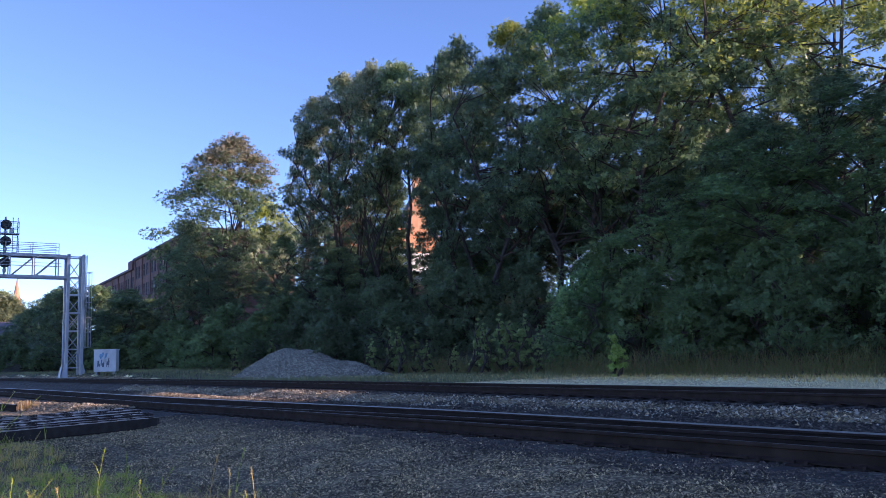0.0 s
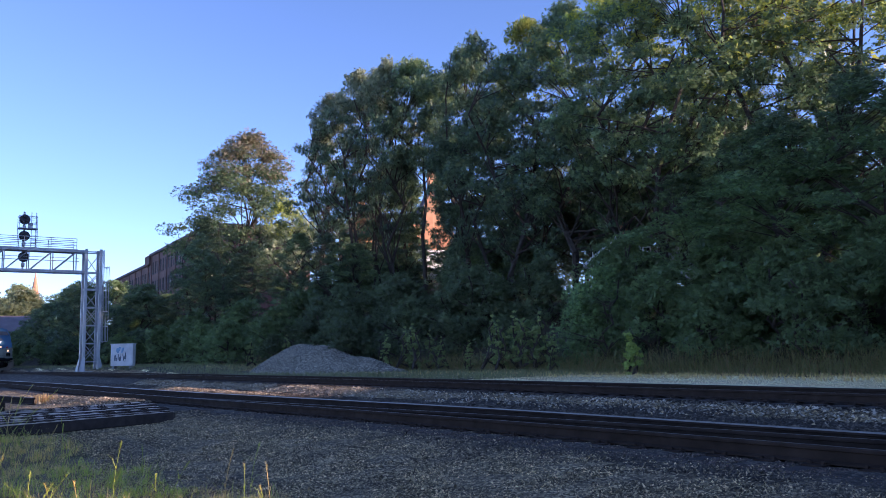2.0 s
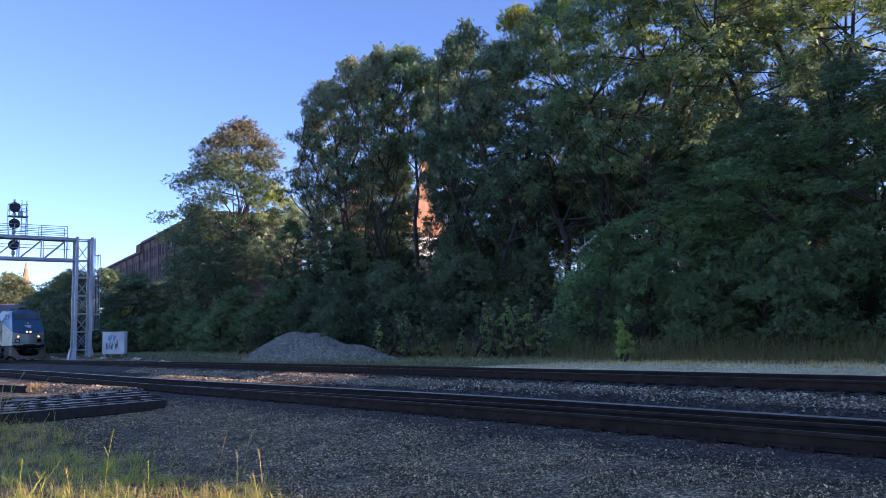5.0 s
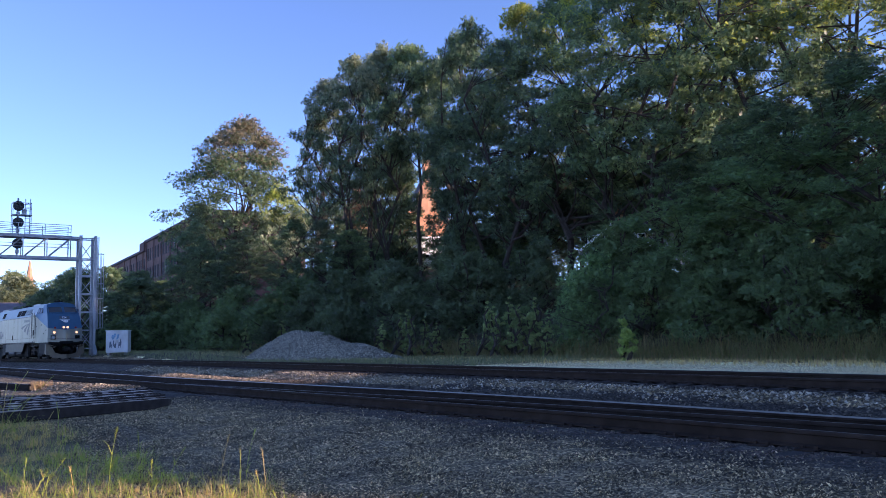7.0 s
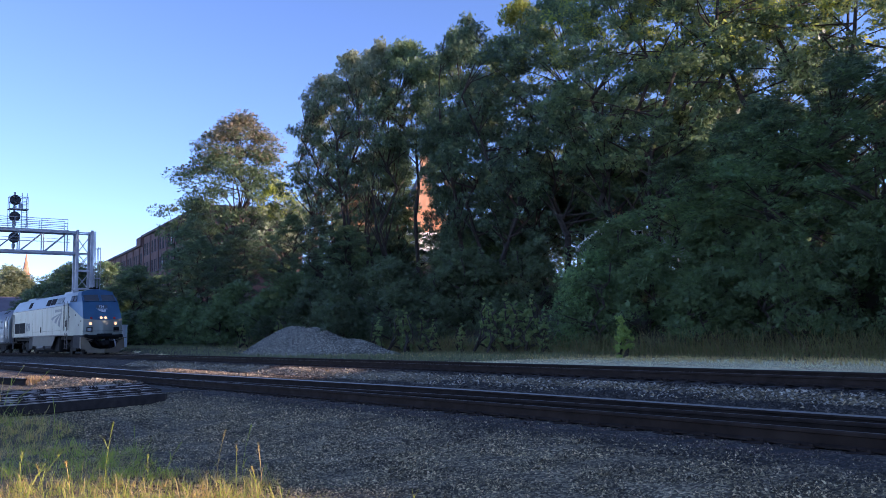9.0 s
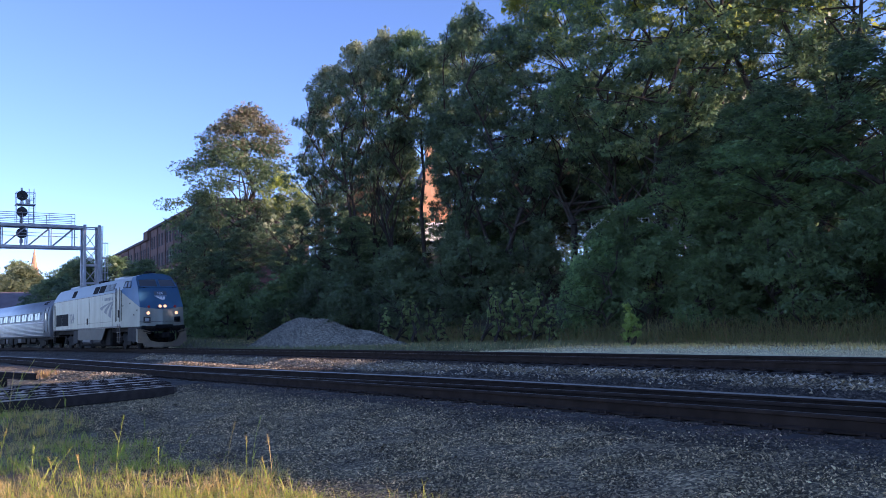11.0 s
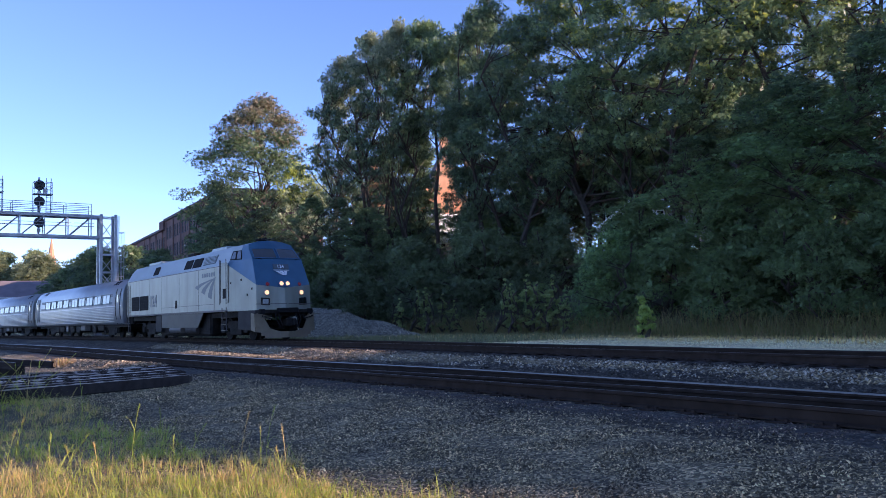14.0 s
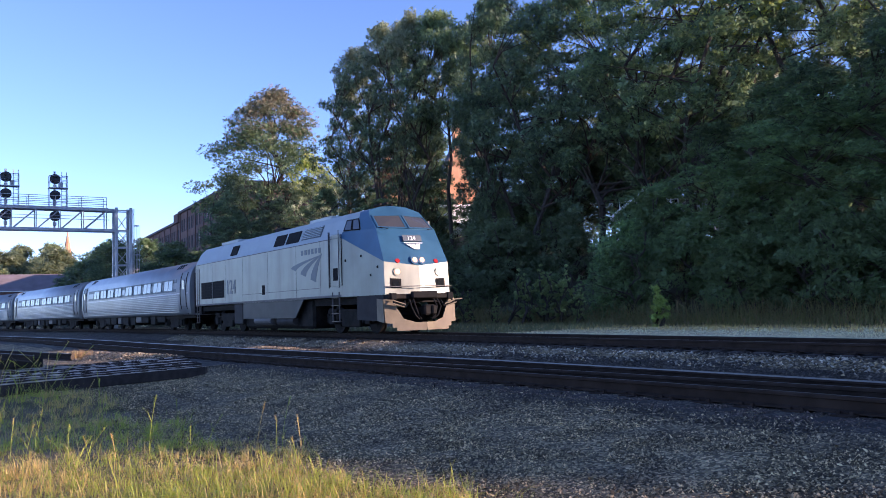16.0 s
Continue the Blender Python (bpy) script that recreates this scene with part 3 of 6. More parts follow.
    # trees on the plateau, in front of the houses and beyond the mill
    # The first three, hidden from view, are added to shade the mill's end.
    for x, y, top, wide in ((-112, 57, 21, 1.0), (-105, 62, 28, 1.2), (-98, 67, 28, 1.2), (-73, 45, 13.5, 0.8), (-78, 46, 14.0, 0.8), (-83, 49, 12.5, 0.8), (-47.5, 42.5, 13.5, 0.8), (-43.5, 43.5, 14.0, 0.8), (-35, 44, 14.5, 0.8), (-31.5, 41.5, 13.5, 0.7), (-39.5, 46.5, 15.0, 0.9), (-57.5, 45.5, 15.5, 0.9), (-53.5, 43.5, 14.0, 0.7), (-50, 48.5, 15.0, 0.9), (-45.5, 48.5, 15.0, 0.9), (-41, 50, 16.0, 0.9), (-35.5, 50, 16.0, 0.9), (-64, 47, 12.5, 0.7), (-88, 50, 12.5, 0.9), (-27, 42, 13.5, 0.8), (-22, 43, 13, 0.8), (-18, 41.5, 13.5, 0.8), (-13, 42, 13, 0.8), (-9, 41, 14, 0.8)):
        g = ground_at(x, y)
        tree_thing(back, pose(x, y, g, 0, 0, x * 31) @ Matrix.Diagonal((wide, wide, (top - g) / 20, 1)), "shaded leafy tree at the top of the bank", "trees on the bank")

    slim = tree_parts(33, 12, 1.8, 0.8, 90, 6500, [LEAF_DARK], 0.34, clump=(0.4, 0.8), trunk_r=0.12)
    for x, y, top in ((-66, 40.3, 19.5), (-63.7, 40.2, 17.5), (-57.8, 40.4, 19.0)):
        g = ground_at(x, y)
        tree_thing(slim, pose(x, y, g, 0, 0, x * 31) @ Matrix.Diagonal((1, 1, (top - g) / 12, 1)), "slender shaded tree at the top of the bank", "trees on the bank")

    # shrubs along the foot of the bank
    shrubs = [tree_parts(41 + i, 4.0, 2.3, 0.25, 52, 2200, [LEAF_BUSH], 0.30, clump=(0.5, 0.95), trunk_r=0.07, stems=2, narrow=0.6) for i in range(3)]
    small = [tree_parts(46 + i, 4.0, 2.3, 0.25, 40, 1400, [LEAF_BUSH], 0.46, clump=(0.5, 0.95), trunk_r=0.07, stems=2, narrow=0.6) for i in range(2)]
    dark = [tree_parts(48 + i, 4.0, 2.3, 0.25, 52, 1800, [BUSH_DARK], 0.36, clump=(0.5, 0.95), trunk_r=0.07, stems=2, narrow=0.6) for i in range(2)]
    for i in range(96):
        u = i / 95
        x = -150 + 165 * u ** 0.8
        off = rnd.choice((0.0, 2.6, 5.5))
        y = float(line_y(x)) + 11.6 + off + rnd.uniform(-0.7, 0.7) + (1.0 if x > -40 else -2.0)
        sc = rnd.uniform(0.65, 1.1) * (1.0 if off else 0.75)
        m = pose(x, y, ground_at(x, y), 0, 0, rnd.uniform(0, 360)) @ Matrix.Diagonal((sc * 1.1, sc * 1.1, sc, 1))
        t = thing("shrub", m, "dense dark green shrub at the foot of the bank", "shrub", "shrubs on the bank")
        pick = small[i % 2] if x < -58 else dark[i % 2] if x < -34 else shrubs[i % 3]
        part("stem", pick[0], None, t)
        part("foliage", pick[1], None, t)
    for i in range(13):
        x, y = -84 + i * 2.9 + rnd.uniform(-0.8, 0.8), 41.5 + rnd.uniform(-1.5, 1.5)
        sc = rnd.uniform(0.8, 1.05)
        if -66 < x < -58:
            continue
        t = thing("shrub", pose(x, y, ground_at(x, y), 0, 0, rnd.uniform(0, 360)) @ Matrix.Diagonal((sc * 1.2, sc * 1.2, sc, 1)), "dense dark green shrub at the top of the bank", "shrub", "shrubs on the bank")
        part("stem", small[i % 2][0], None, t)
        part("foliage", small[i % 2][1], None, t)
    for x, y, sc in ((-47, 29.5, 1.0), (-44, 31, 1.1), (-41, 29.5, 0.9), (-50, 30.5, 1.0), (-38.5, 30, 0.85), (-43, 33.0, 0.8), (-47.5, 33.5, 0.8), (-53.5, 32, 1.0), (-57, 30, 1.0), (-24.5, 28.3, 0.85), (-22.3, 29, 0.95), (-18.5, 27.8, 0.85), (-15, 27.5, 0.85), (-12.3, 27.5, 0.9), (-20.6, 27.2, 0.75), (-27.5, 41.5, 1.5), (-24.5, 42, 1.5), (-30.5, 42.5, 1.4), (-76, 46.5, 1.3), (-64, 47, 1.3), (-60, 46.5, 1.3), (-56, 46.5, 1.3), (-52, 46.5, 1.2), (-80, 47, 1.3)):
        t = thing("shrub", pose(x, y, ground_at(x, y), 0, 0, x * 77) @ Matrix.Diagonal((sc * 1.2, sc * 1.2, sc, 1)), "dense dark green shrub on the bank", "shrub", "shrubs on the bank")
        pick = dark[int(-x) % 2] if x < -34 else small[int(-x) % 2]
        part("stem", pick[0], None, t)
        part("foliage", pick[1], None, t)
    # far woods at the end of the line
    far = [tree_parts(51 + i, 14, 5.0, 1.0, 60, 2400, [LEAF_DARK, LEAF], 0.8, clump=(1.0, 2.0), top_mat=1) for i in range(2)]
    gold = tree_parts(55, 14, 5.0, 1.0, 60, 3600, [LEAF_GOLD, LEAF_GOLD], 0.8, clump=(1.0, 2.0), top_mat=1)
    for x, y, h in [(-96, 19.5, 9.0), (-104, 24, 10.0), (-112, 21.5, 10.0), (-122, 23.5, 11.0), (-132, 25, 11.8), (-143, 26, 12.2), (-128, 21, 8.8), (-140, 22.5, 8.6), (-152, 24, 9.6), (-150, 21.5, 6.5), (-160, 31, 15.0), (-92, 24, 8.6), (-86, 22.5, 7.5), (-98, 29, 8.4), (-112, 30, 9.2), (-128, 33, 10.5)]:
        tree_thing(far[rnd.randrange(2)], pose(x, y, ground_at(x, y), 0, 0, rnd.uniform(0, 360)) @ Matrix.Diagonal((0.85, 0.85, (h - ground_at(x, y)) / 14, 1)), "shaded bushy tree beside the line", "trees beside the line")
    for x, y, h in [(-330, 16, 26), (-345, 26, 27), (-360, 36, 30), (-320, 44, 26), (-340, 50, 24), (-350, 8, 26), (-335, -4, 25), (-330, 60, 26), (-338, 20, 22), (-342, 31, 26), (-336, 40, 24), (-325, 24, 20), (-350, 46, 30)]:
        tree_thing(gold, pose(x, y, -1, 0, 0, rnd.uniform(0, 360)) @ Matrix.Diagonal((2.3, 2.3, h / 14, 1)), "sunlit yellow-green tree far down the line, leaf colour paled for haze", "far sunlit trees")


wood_build()

# ---------------------------------------------------------------- the train
SILVER = material("silver_grey_paint", (0.255, 0.268, 0.228), 0.42, 0.25, vary=0.10, scale=1.3, fine=40, bump=0.04, dirt=(0.15, 0.145, 0.12), dirt_amount=0.5, streak=True)
ROOF_SILVER = material("pale_roof_paint", (0.38, 0.42, 0.41), 0.45, 0.15, vary=0.06, scale=1.5, fine=40, bump=0.04, dirt=(0.42, 0.43, 0.44), dirt_amount=0.4)
SKIRT_GREY = material("grimy_grey_paint", (0.085, 0.08, 0.08), 0.6, 0.1, vary=0.2, scale=2.0, fine=40, bump=0.1, dirt=(0.12, 0.10, 0.09), dirt_amount=0.7)
SKIRT_PANEL = material("dusty_grey_paint", (0.046, 0.048, 0.048), 0.5, 0.15, vary=0.2, scale=1.6, fine=40, bump=0.08, dirt=(0.045, 0.04, 0.038), dirt_amount=0.7, spec=0.2)
LOWER_GREY = material("sooty_lower_paint", (0.042, 0.040, 0.041), 0.7, 0.1, vary=0.25, scale=2.0, fine=40, bump=0.1, dirt=(0.05, 0.042, 0.038), dirt_amount=0.7, spec=0.15)
CAB_BLUE = material("cab_blue_paint", (0.034, 0.104, 0.180), 0.30, 0.1, vary=0.12, scale=1.5, fine=50, bump=0.03)
MARK_GREY = material("slate_grey_marking", (0.085, 0.105, 0.125), 0.5, 0.1, vary=0.1, scale=4, fine=40, bump=0)
MARK_WHITE = material("white_marking", (0.75, 0.76, 0.78), 0.5, vary=0.05, scale=4, fine=40, bump=0)
BLACK_STEEL = material("sooty_black_steel", (0.014, 0.013, 0.0125), 0.75, 0.1, vary=0.4, scale=5, fine=60, bump=0.3, dirt=(0.032, 0.026, 0.021), dirt_amount=0.6, spec=0.15)
RUBBER = material("black_rubber", (0.012, 0.012, 0.013), 0.8, vary=0.3, scale=6, fine=80, bump=0.2, spec=0.12)
STAINLESS = material("stainless_steel", (0.37, 0.385, 0.395), 0.38, 0.6, vary=0.10, scale=1.0, fine=60, bump=0.03, dirt=(0.36, 0.34, 0.32), dirt_amount=0.45)
DOOR_STEEL = material("dull_door_steel", (0.20, 0.205, 0.21), 0.55, 0.3, vary=0.12, scale=2.0, fine=40, bump=0.05, dirt=(0.13, 0.12, 0.11), dirt_amount=0.5)
PILOT_GREY = material("worn_pilot_paint", (0.16, 0.128, 0.082), 0.6, 0.1, vary=0.2, scale=3, fine=50, bump=0.15, dirt=(0.16, 0.12, 0.10), dirt_amount=0.5)
DARK_GLASS = glass_material("dark_tinted_glass", (0.012, 0.015, 0.018))
CAB_GLASS = glass_material("windscreen_glass", (0.060, 0.060, 0.058), 0.06)
LAMP_ON = glowing("lit_headlight", (1.0, 0.52, 0.22), 0.75)
RED_LENS = material("red_lens", (0.35, 0.02, 0.015), 0.25, vary=0.1, scale=9, bump=0)


def lettering(text, height, mat, extrude=0.006):
    """Raised letters in Blender's own font, upright in the x-z plane, read from -y."""
    cu = bpy.data.curves.new("letters", "FONT")
    cu.body, cu.size, cu.extrude, cu.resolution_u, cu.offset = text, height * 1.37, extrude, 3, height * 0.02
    ob = bpy.data.objects.new("letters", cu)
    me = bpy.data.meshes.new_from_object(ob)
    bpy.data.objects.remove(ob)
    me.transform(Matrix.Rotation(radians(90), 4, "X"))
    me.materials.clear()
    me.materials.append(mat)
    return me


def bar(x0, x1, y0, y1, z0, z1, bevel=0.0):
    return boxes((x0, x1, y0, y1, z0, z1), bevel=bevel)


def wheelset(parent, x, r):
    """An axle with two flanged wheels, turning about its own middle."""
    bm = bmesh.new()
    rod(bm, (0, -0.9, 0), (0, 0.9, 0), 0.09, seg=10)
    for s in (-1, 1):
        rod(bm, (0, s * 0.69, 0), (0, s * 0.82, 0), r, seg=28)
        rod(bm, (0, s * 0.66, 0), (0, s * 0.69, 0), r + 0.03, seg=28)
        rod(bm, (0, s * 0.82, 0), (0, s * 0.835, 0), r * 0.82, r * 0.78, seg=28)
        rod(bm, (0, s * 0.835, 0), (0, s * 0.90, 0), 0.16, seg=12)
        for k in range(4):
            a = k * math.pi / 2
            rod(bm, (math.cos(a) * r * 0.5, s * 0.83, math.sin(a) * r * 0.5), (math.cos(a) * r * 0.5, s * 0.85, math.sin(a) * r * 0.5), 0.05, seg=6)
    w = part("wheelset", bm, [BLACK_STEEL], parent, "steel wheels on an axle")
    w.matrix_local = pose(x, 0, r)
    return w


def bogie(parent, x, base, r):
    """A four-wheel truck: side frames, axle boxes, springs, bolster and two wheelsets."""
    bm = bmesh.new()
    h = base / 2
    for s in (-1, 1):
        y0, y1 = sorted((s * 0.95, s * 1.08))
        box(bm, -h - 0.45, h + 0.45, y0, y1, r + 0.02, r + 0.36, 0.03)
        box(bm, -0.7, 0.7, y0, y1, r - 0.28, r + 0.12, 0.03)
        for a in (-h, h):
            box(bm, a - 0.2, a + 0.2, min(s * 1.0, s * 1.16), max(s * 1.0, s * 1.16), r - 0.18, r + 0.16, 0.03)
            for k in (-0.36, 0.36):
                rod(bm, (a + k, s * 1.05, r - 0.12), (a + k, s * 1.05, r + 0.2), 0.09, seg=8)
        rod(bm, (-h - 0.1, s * 1.14, r + 0.36), (-h + 0.5, s * 1.14, r + 0.30), 0.06, seg=8)
    box(bm, -0.3, 0.3, -1.0, 1.0, r - 0.05, r + 0.25)
    box(bm, -h - 0.3, -h - 0.2, -1.0, 1.0, r + 0.1, r + 0.25)
    box(bm, h + 0.2, h + 0.3, -1.0, 1.0, r + 0.1, r + 0.25)
    b = part("bogie", bm, [BLACK_STEEL], parent, "sooty black steel truck")
    b.matrix_local = pose(x, 0, LIFT)
    return [wheelset(b, -h, r), wheelset(b, h, r)]


def quad(bm, a, b, c, d, mat=0):
    f_ = bm.faces.new([bm.verts.new(p) for p in (a, b, c, d)])
    f_.material_index = mat
    return f_


# the locomotive: x forward from its rear face, y across, z up from the level of the switch track
SECT = [(1.53, 1.42), (1.53, 3.50), (1.42, 3.70), (1.25, 4.12), (1.10, 4.34), (0.55, 4.47), (0.0, 4.50)]
NOSE = [(19.38, 1.25, 1.42), (19.33, 1.24, 2.50), (18.70, 1.15, 3.64), (18.12, 1.07, 4.13), (17.94, 1.00, 4.34), (17.90, 0.52, 4.49), (17.88, 0.0, 4.53)]
FRONT = [(19.55, 0, 1.42), (19.48, 0, 2.36), (18.88, 0, 3.62), (18.34, 0, 4.16), (18.08, 0, 4.40), (17.96, 0, 4.50)]


def loco_build():
    loco = thing("locomotive", pose(0, 0, 0), "silver diesel passenger locomotive with a blue sloping nose and lit headlights", "locomotive")
    rear = [(0.0, 1.53, 1.42), (0.0, 1.53, 3.50), (0.0, 1.42, 3.70), (0.10, 1.25, 4.06), (0.45, 1.10, 4.30), (0.55, 0.55, 4.44), (0.60, 0.0, 4.47)]
    body, top, nose = bmesh.new(), bmesh.new(), bmesh.new()
    A = [Vector((16.78, y, z)) for y, z in SECT]

    def ruled(i, t, s=-1):
        """A point on row i of the tapering cab side: t from the cab door (0) to the corner of the nose (1)."""
        p = A[i].lerp(Vector(NOSE[i]), t)
        return Vector((p.x, s * p.y, p.z))

    def patch(bm, a, b, c, d, nu=1, nv=1):
        """A ruled patch between four corners."""
        grid = [[bm.verts.new(a.lerp(b, i / nu).lerp(d.lerp(c, i / nu), j / nv)) for j in range(nv + 1)] for i in range(nu + 1)]
        for i in range(nu):
            for j in range(nv):
                bm.faces.new((grid[i][j], grid[i + 1][j], grid[i + 1][j + 1], grid[i][j + 1]))

    CAB = 0.56
    sides = []
    for s in (-1, 1):
        P = lambda v: Vector((v[0], s * v[1], v[2]))
        quad(body, P(rear[0]), P(A[0]), P(A[1]), P(rear[1]))
        patch(body, P(A[0]), P(NOSE[0]), P(NOSE[1]), P(A[1]), 10, 4)
        for i in range(1, 6):
            quad(top, P(rear[i]), P(A[i]), P(A[i + 1]), P(rear[i + 1]))
        for i in range(2, 6):
            patch(top, ruled(i, 0, s), ruled(i, CAB, s), ruled(i + 1, CAB, s), ruled(i + 1, 0, s))
        # blue flash under and ahead of the cab side windows
        flash = bmesh.new()
        patch(flash, ruled(1, 0, s), ruled(1, 1, s), ruled(2, 1, s), ruled(2, 0, s), 12, 5)
        for i in range(2, 6):
            patch(flash, ruled(i, CAB, s), ruled(i, 1, s), ruled(i + 1, 1, s), ruled(i + 1, CAB, s), 4, 2)
        bmesh.ops.remove_doubles(flash, verts=flash.verts, dist=0.001)
        sides.append(flash)
        quad(body, P(NOSE[0]), P(FRONT[0]), P(FRONT[1]), P(NOSE[1]))
        for i in range(1, 5):
            patch(nose, P(NOSE[i]), P(FRONT[i]), P(FRONT[i + 1]), P(NOSE[i + 1]), 4, 3)
        nose.faces.new([nose.verts.new(p) for p in (P(NOSE[5]), P(FRONT[5]), P(NOSE[6]))])
    body.faces.new([body.verts.new((v[0], -v[1], v[2])) for v in rear] + [body.verts.new(v) for v in rear[-2::-1]])
    body.faces.new([body.verts.new(p) for p in ((0, -1.53, 1.42), (0, 1.53, 1.42), (19.38, 1.25, 1.42), (19.55, 0, 1.42), (19.38, -1.25, 1.42))])
    for b in (body, top, nose):
        bmesh.ops.remove_doubles(b, verts=b.verts, dist=0.001)
    bd = part("body", body, SILVER, loco, "silver-grey painted steel shell, streaked with dirt")
    part("roof", top, ROOF_SILVER, loco, "pale sloping roof panels")
    part("nose", nose, CAB_BLUE, loco, "glossy blue nose and cab front", smooth=True)
    for flash in sides:
        part("cab_side", flash, CAB_BLUE, loco, "glossy blue flash sweeping down the cab side", smooth=True)

    def slope_pt(x, u, s=-1, off=0.012):
        """A point on the sloping upper side: u from 0 (shoulder) to 1 (roof edge)."""
        a, b = Vector((x, s * 1.42, 3.70)), Vector((x, s * 1.25, 4.12))
        n = Vector((0, s * 0.42, 0.17)).normalized()
        return a.lerp(b, u) + n * off

    def on_slope(x0, x1, u0, u1, thick=0.02, s=-1, lean=0.0):
        pts = [slope_pt(x0, u0, s, 0.002), slope_pt(x1, u0, s, 0.002), slope_pt(x1 + lean, u1, s, 0.002), slope_pt(x0 + lean, u1, s, 0.002)]
        return slab(pts if s < 0 else pts[::-1], thick)

    for x0, x1 in ((5.1, 6.0), (10.45, 11.55), (11.75, 13.0)):
        part("intake_grille", on_slope(x0, x1, -0.15, 0.92), RUBBER, bd, "black mesh air intake")
    lv = part("louvre", on_slope(13.25, 15.0, -0.05, 0.95, 0.012), MARK_GREY, bd, "slatted grey louvre")
    for k in range(6):
        u = 0.02 + k * 0.155
        part("slat", on_slope(13.3, 14.95, u, u + 0.07, 0.05), ROOF_SILVER, lv)
    for s in (-1, 1):
        for t0, t1 in ((0.04, 0.27), (0.31, 0.54)):
            lo, hi = [ruled(2, t, s).lerp(ruled(3, t, s), 0.04) for t in (t0, t1)], [ruled(2, t, s).lerp(ruled(3, t, s), 0.90) for t in (t0, t1)]
            out = (lo[1] - lo[0]).cross(hi[0] - lo[0]).normalized()
            out = out if out.y * s > 0 else -out
            w = part("cab_window", slab([p + out * 0.003 for p in (lo[0], lo[1], hi[1], hi[0])], 0.016, out), PANE_GLASS, bd, "cab side window")
            part("frame", rods([(p + out * 0.012, q + out * 0.012) for p, q in ((lo[0], lo[1]), (lo[1], hi[1]), (hi[1], hi[0]), (hi[0], lo[0]))], 0.022, 5), RUBBER, w)
    # roof fittings
    for x0, x1, y0, y1, z1, nm in ((8.2, 9.2, -0.5, 0.5, 4.62, "exhaust_outlet"), (2.0, 4.4, -0.8, 0.8, 4.53, "radiator_hatch"), (12.2, 14.2, -0.6, 0.6, 4.58, "dynamic_brake_hatch")):
        part(nm, bar(x0, x1, y0, y1, 4.38, z1, 0.03), ROOF_SILVER if nm != "exhaust_outlet" else BLACK_STEEL, loco)
    part("horn", rods([((17.0, -0.25, 4.62), (17.45, -0.25, 4.64)), ((17.0, 0.0, 4.66), (17.5, 0.0, 4.68)), ((17.0, 0.25, 4.62), (17.4, 0.25, 4.64)), ((17.0, -0.25, 4.62), (17.0, 0.25, 4.62))], 0.045, 8), BLACK_STEEL, loco)
    # seams and doors on the sides
    for s in (-1, 1):
        y = s * 1.53
        a, b = sorted((y, y + s * 0.008))
        part("shoulder_rail", bar(0.05, 16.7, a, b + 0.004, 3.475, 3.505), SKIRT_GREY, bd)
        part("sill_strip", bar(0.05, 16.78, a, b, 1.42, 1.50), SKIRT_GREY, bd, "grimy lower edge strip")
        d = part("cab_door", bar(16.02, 16.72, a, b + 0.004, 1.80, 3.62, 0.01), SILVER, loco, "narrow silver cab door")
        for x in (15.97, 16.77):
            part("handrail", rods([((x, y + s * 0.07, 1.75), (x, y + s * 0.07, 3.75))], 0.018), SKIRT_GREY, loco, "grey grab rail")
        part("door_window", bar(16.18, 16.56, a - 0.006, b + 0.010, 2.0, 2.45, 0.01), RUBBER, d)
        part("door_seam", bar(15.88, 15.93, a, b + 0.006, 1.8, 3.75), RUBBER, d)
        part("door_seam", bar(16.83, 16.87, a, b + 0.006, 1.8, 3.60), RUBBER, d)
        st = part("step_ladder", rods([((16.1, y, 0.55), (16.1, y, 1.6)), ((16.62, y, 0.55), (16.62, y, 1.6))], 0.03), SKIRT_GREY, loco, "grey boarding ladder")
        for k in range(4):
            part("rung", bar(16.08, 16.64, y - 0.05, y + 0.05, 0.56 + k * 0.28, 0.59 + k * 0.28), PILOT_GREY, st)
        st = part("step_ladder", rods([((0.25, y, 0.55), (0.25, y, 3.3)), ((0.62, y, 0.55), (0.62, y, 3.3))], 0.025), SKIRT_GREY, loco, "grey boarding ladder")
        for k in range(6):
            part("rung", bar(0.23, 0.64, y - 0.05, y + 0.05, 0.56 + k * 0.28, 0.58 + k * 0.28), PILOT_GREY, st)
        for x0, x1 in ((0.95, 2.62), (2.72, 4.45)):
            g = part("side_grille", bar(x0, x1, a - 0.004, b + 0.006, 1.74, 2.56, 0.01), RUBBER, bd, "black engine-room grille")
            for k in range(5):
                part("grille_bar", bar(x0 + 0.03, x1 - 0.03, a - 0.006, b + 0.012, 1.84 + k * 0.15, 1.862 + k * 0.15), BLACK_STEEL, g)
        for x in (2.68, 4.62, 6.95, 9.95, 12.9, 15.1):
            part("panel_seam", bar(x, x + 0.014, *sorted((y, y + s * 0.004)), 1.51, 3.47), SKIRT_GREY, bd)
        part("rub_rail", bar(6.9, 15.0, *sorted((y, y + s * 0.006)), 1.78, 1.80), SKIRT_GREY, bd)
        part("filler_hatch", bar(9.3, 9.62, a - 0.003, b + 0.010, 1.72, 2.12, 0.01), RUBBER, bd)
        for x, z in ((17.05, 2.62), (18.0, 2.72), (18.55, 2.05), (18.95, 2.30)):
            yy = s * (1.53 + (1.245 - 1.53) * (x + 0.04 - 16.78) / 2.58 + 0.004)
            part("latch", bar(x, x + 0.075, yy - 0.02, yy + 0.02, z, z + 0.085, 0.01), RUBBER, bd)
        # marking of three sweeping fins under a line of bars
        my = y + s * 0.003
        for k in range(3):
            pts_out, pts_in = [], []
            for i in range(7):
                t = i / 6
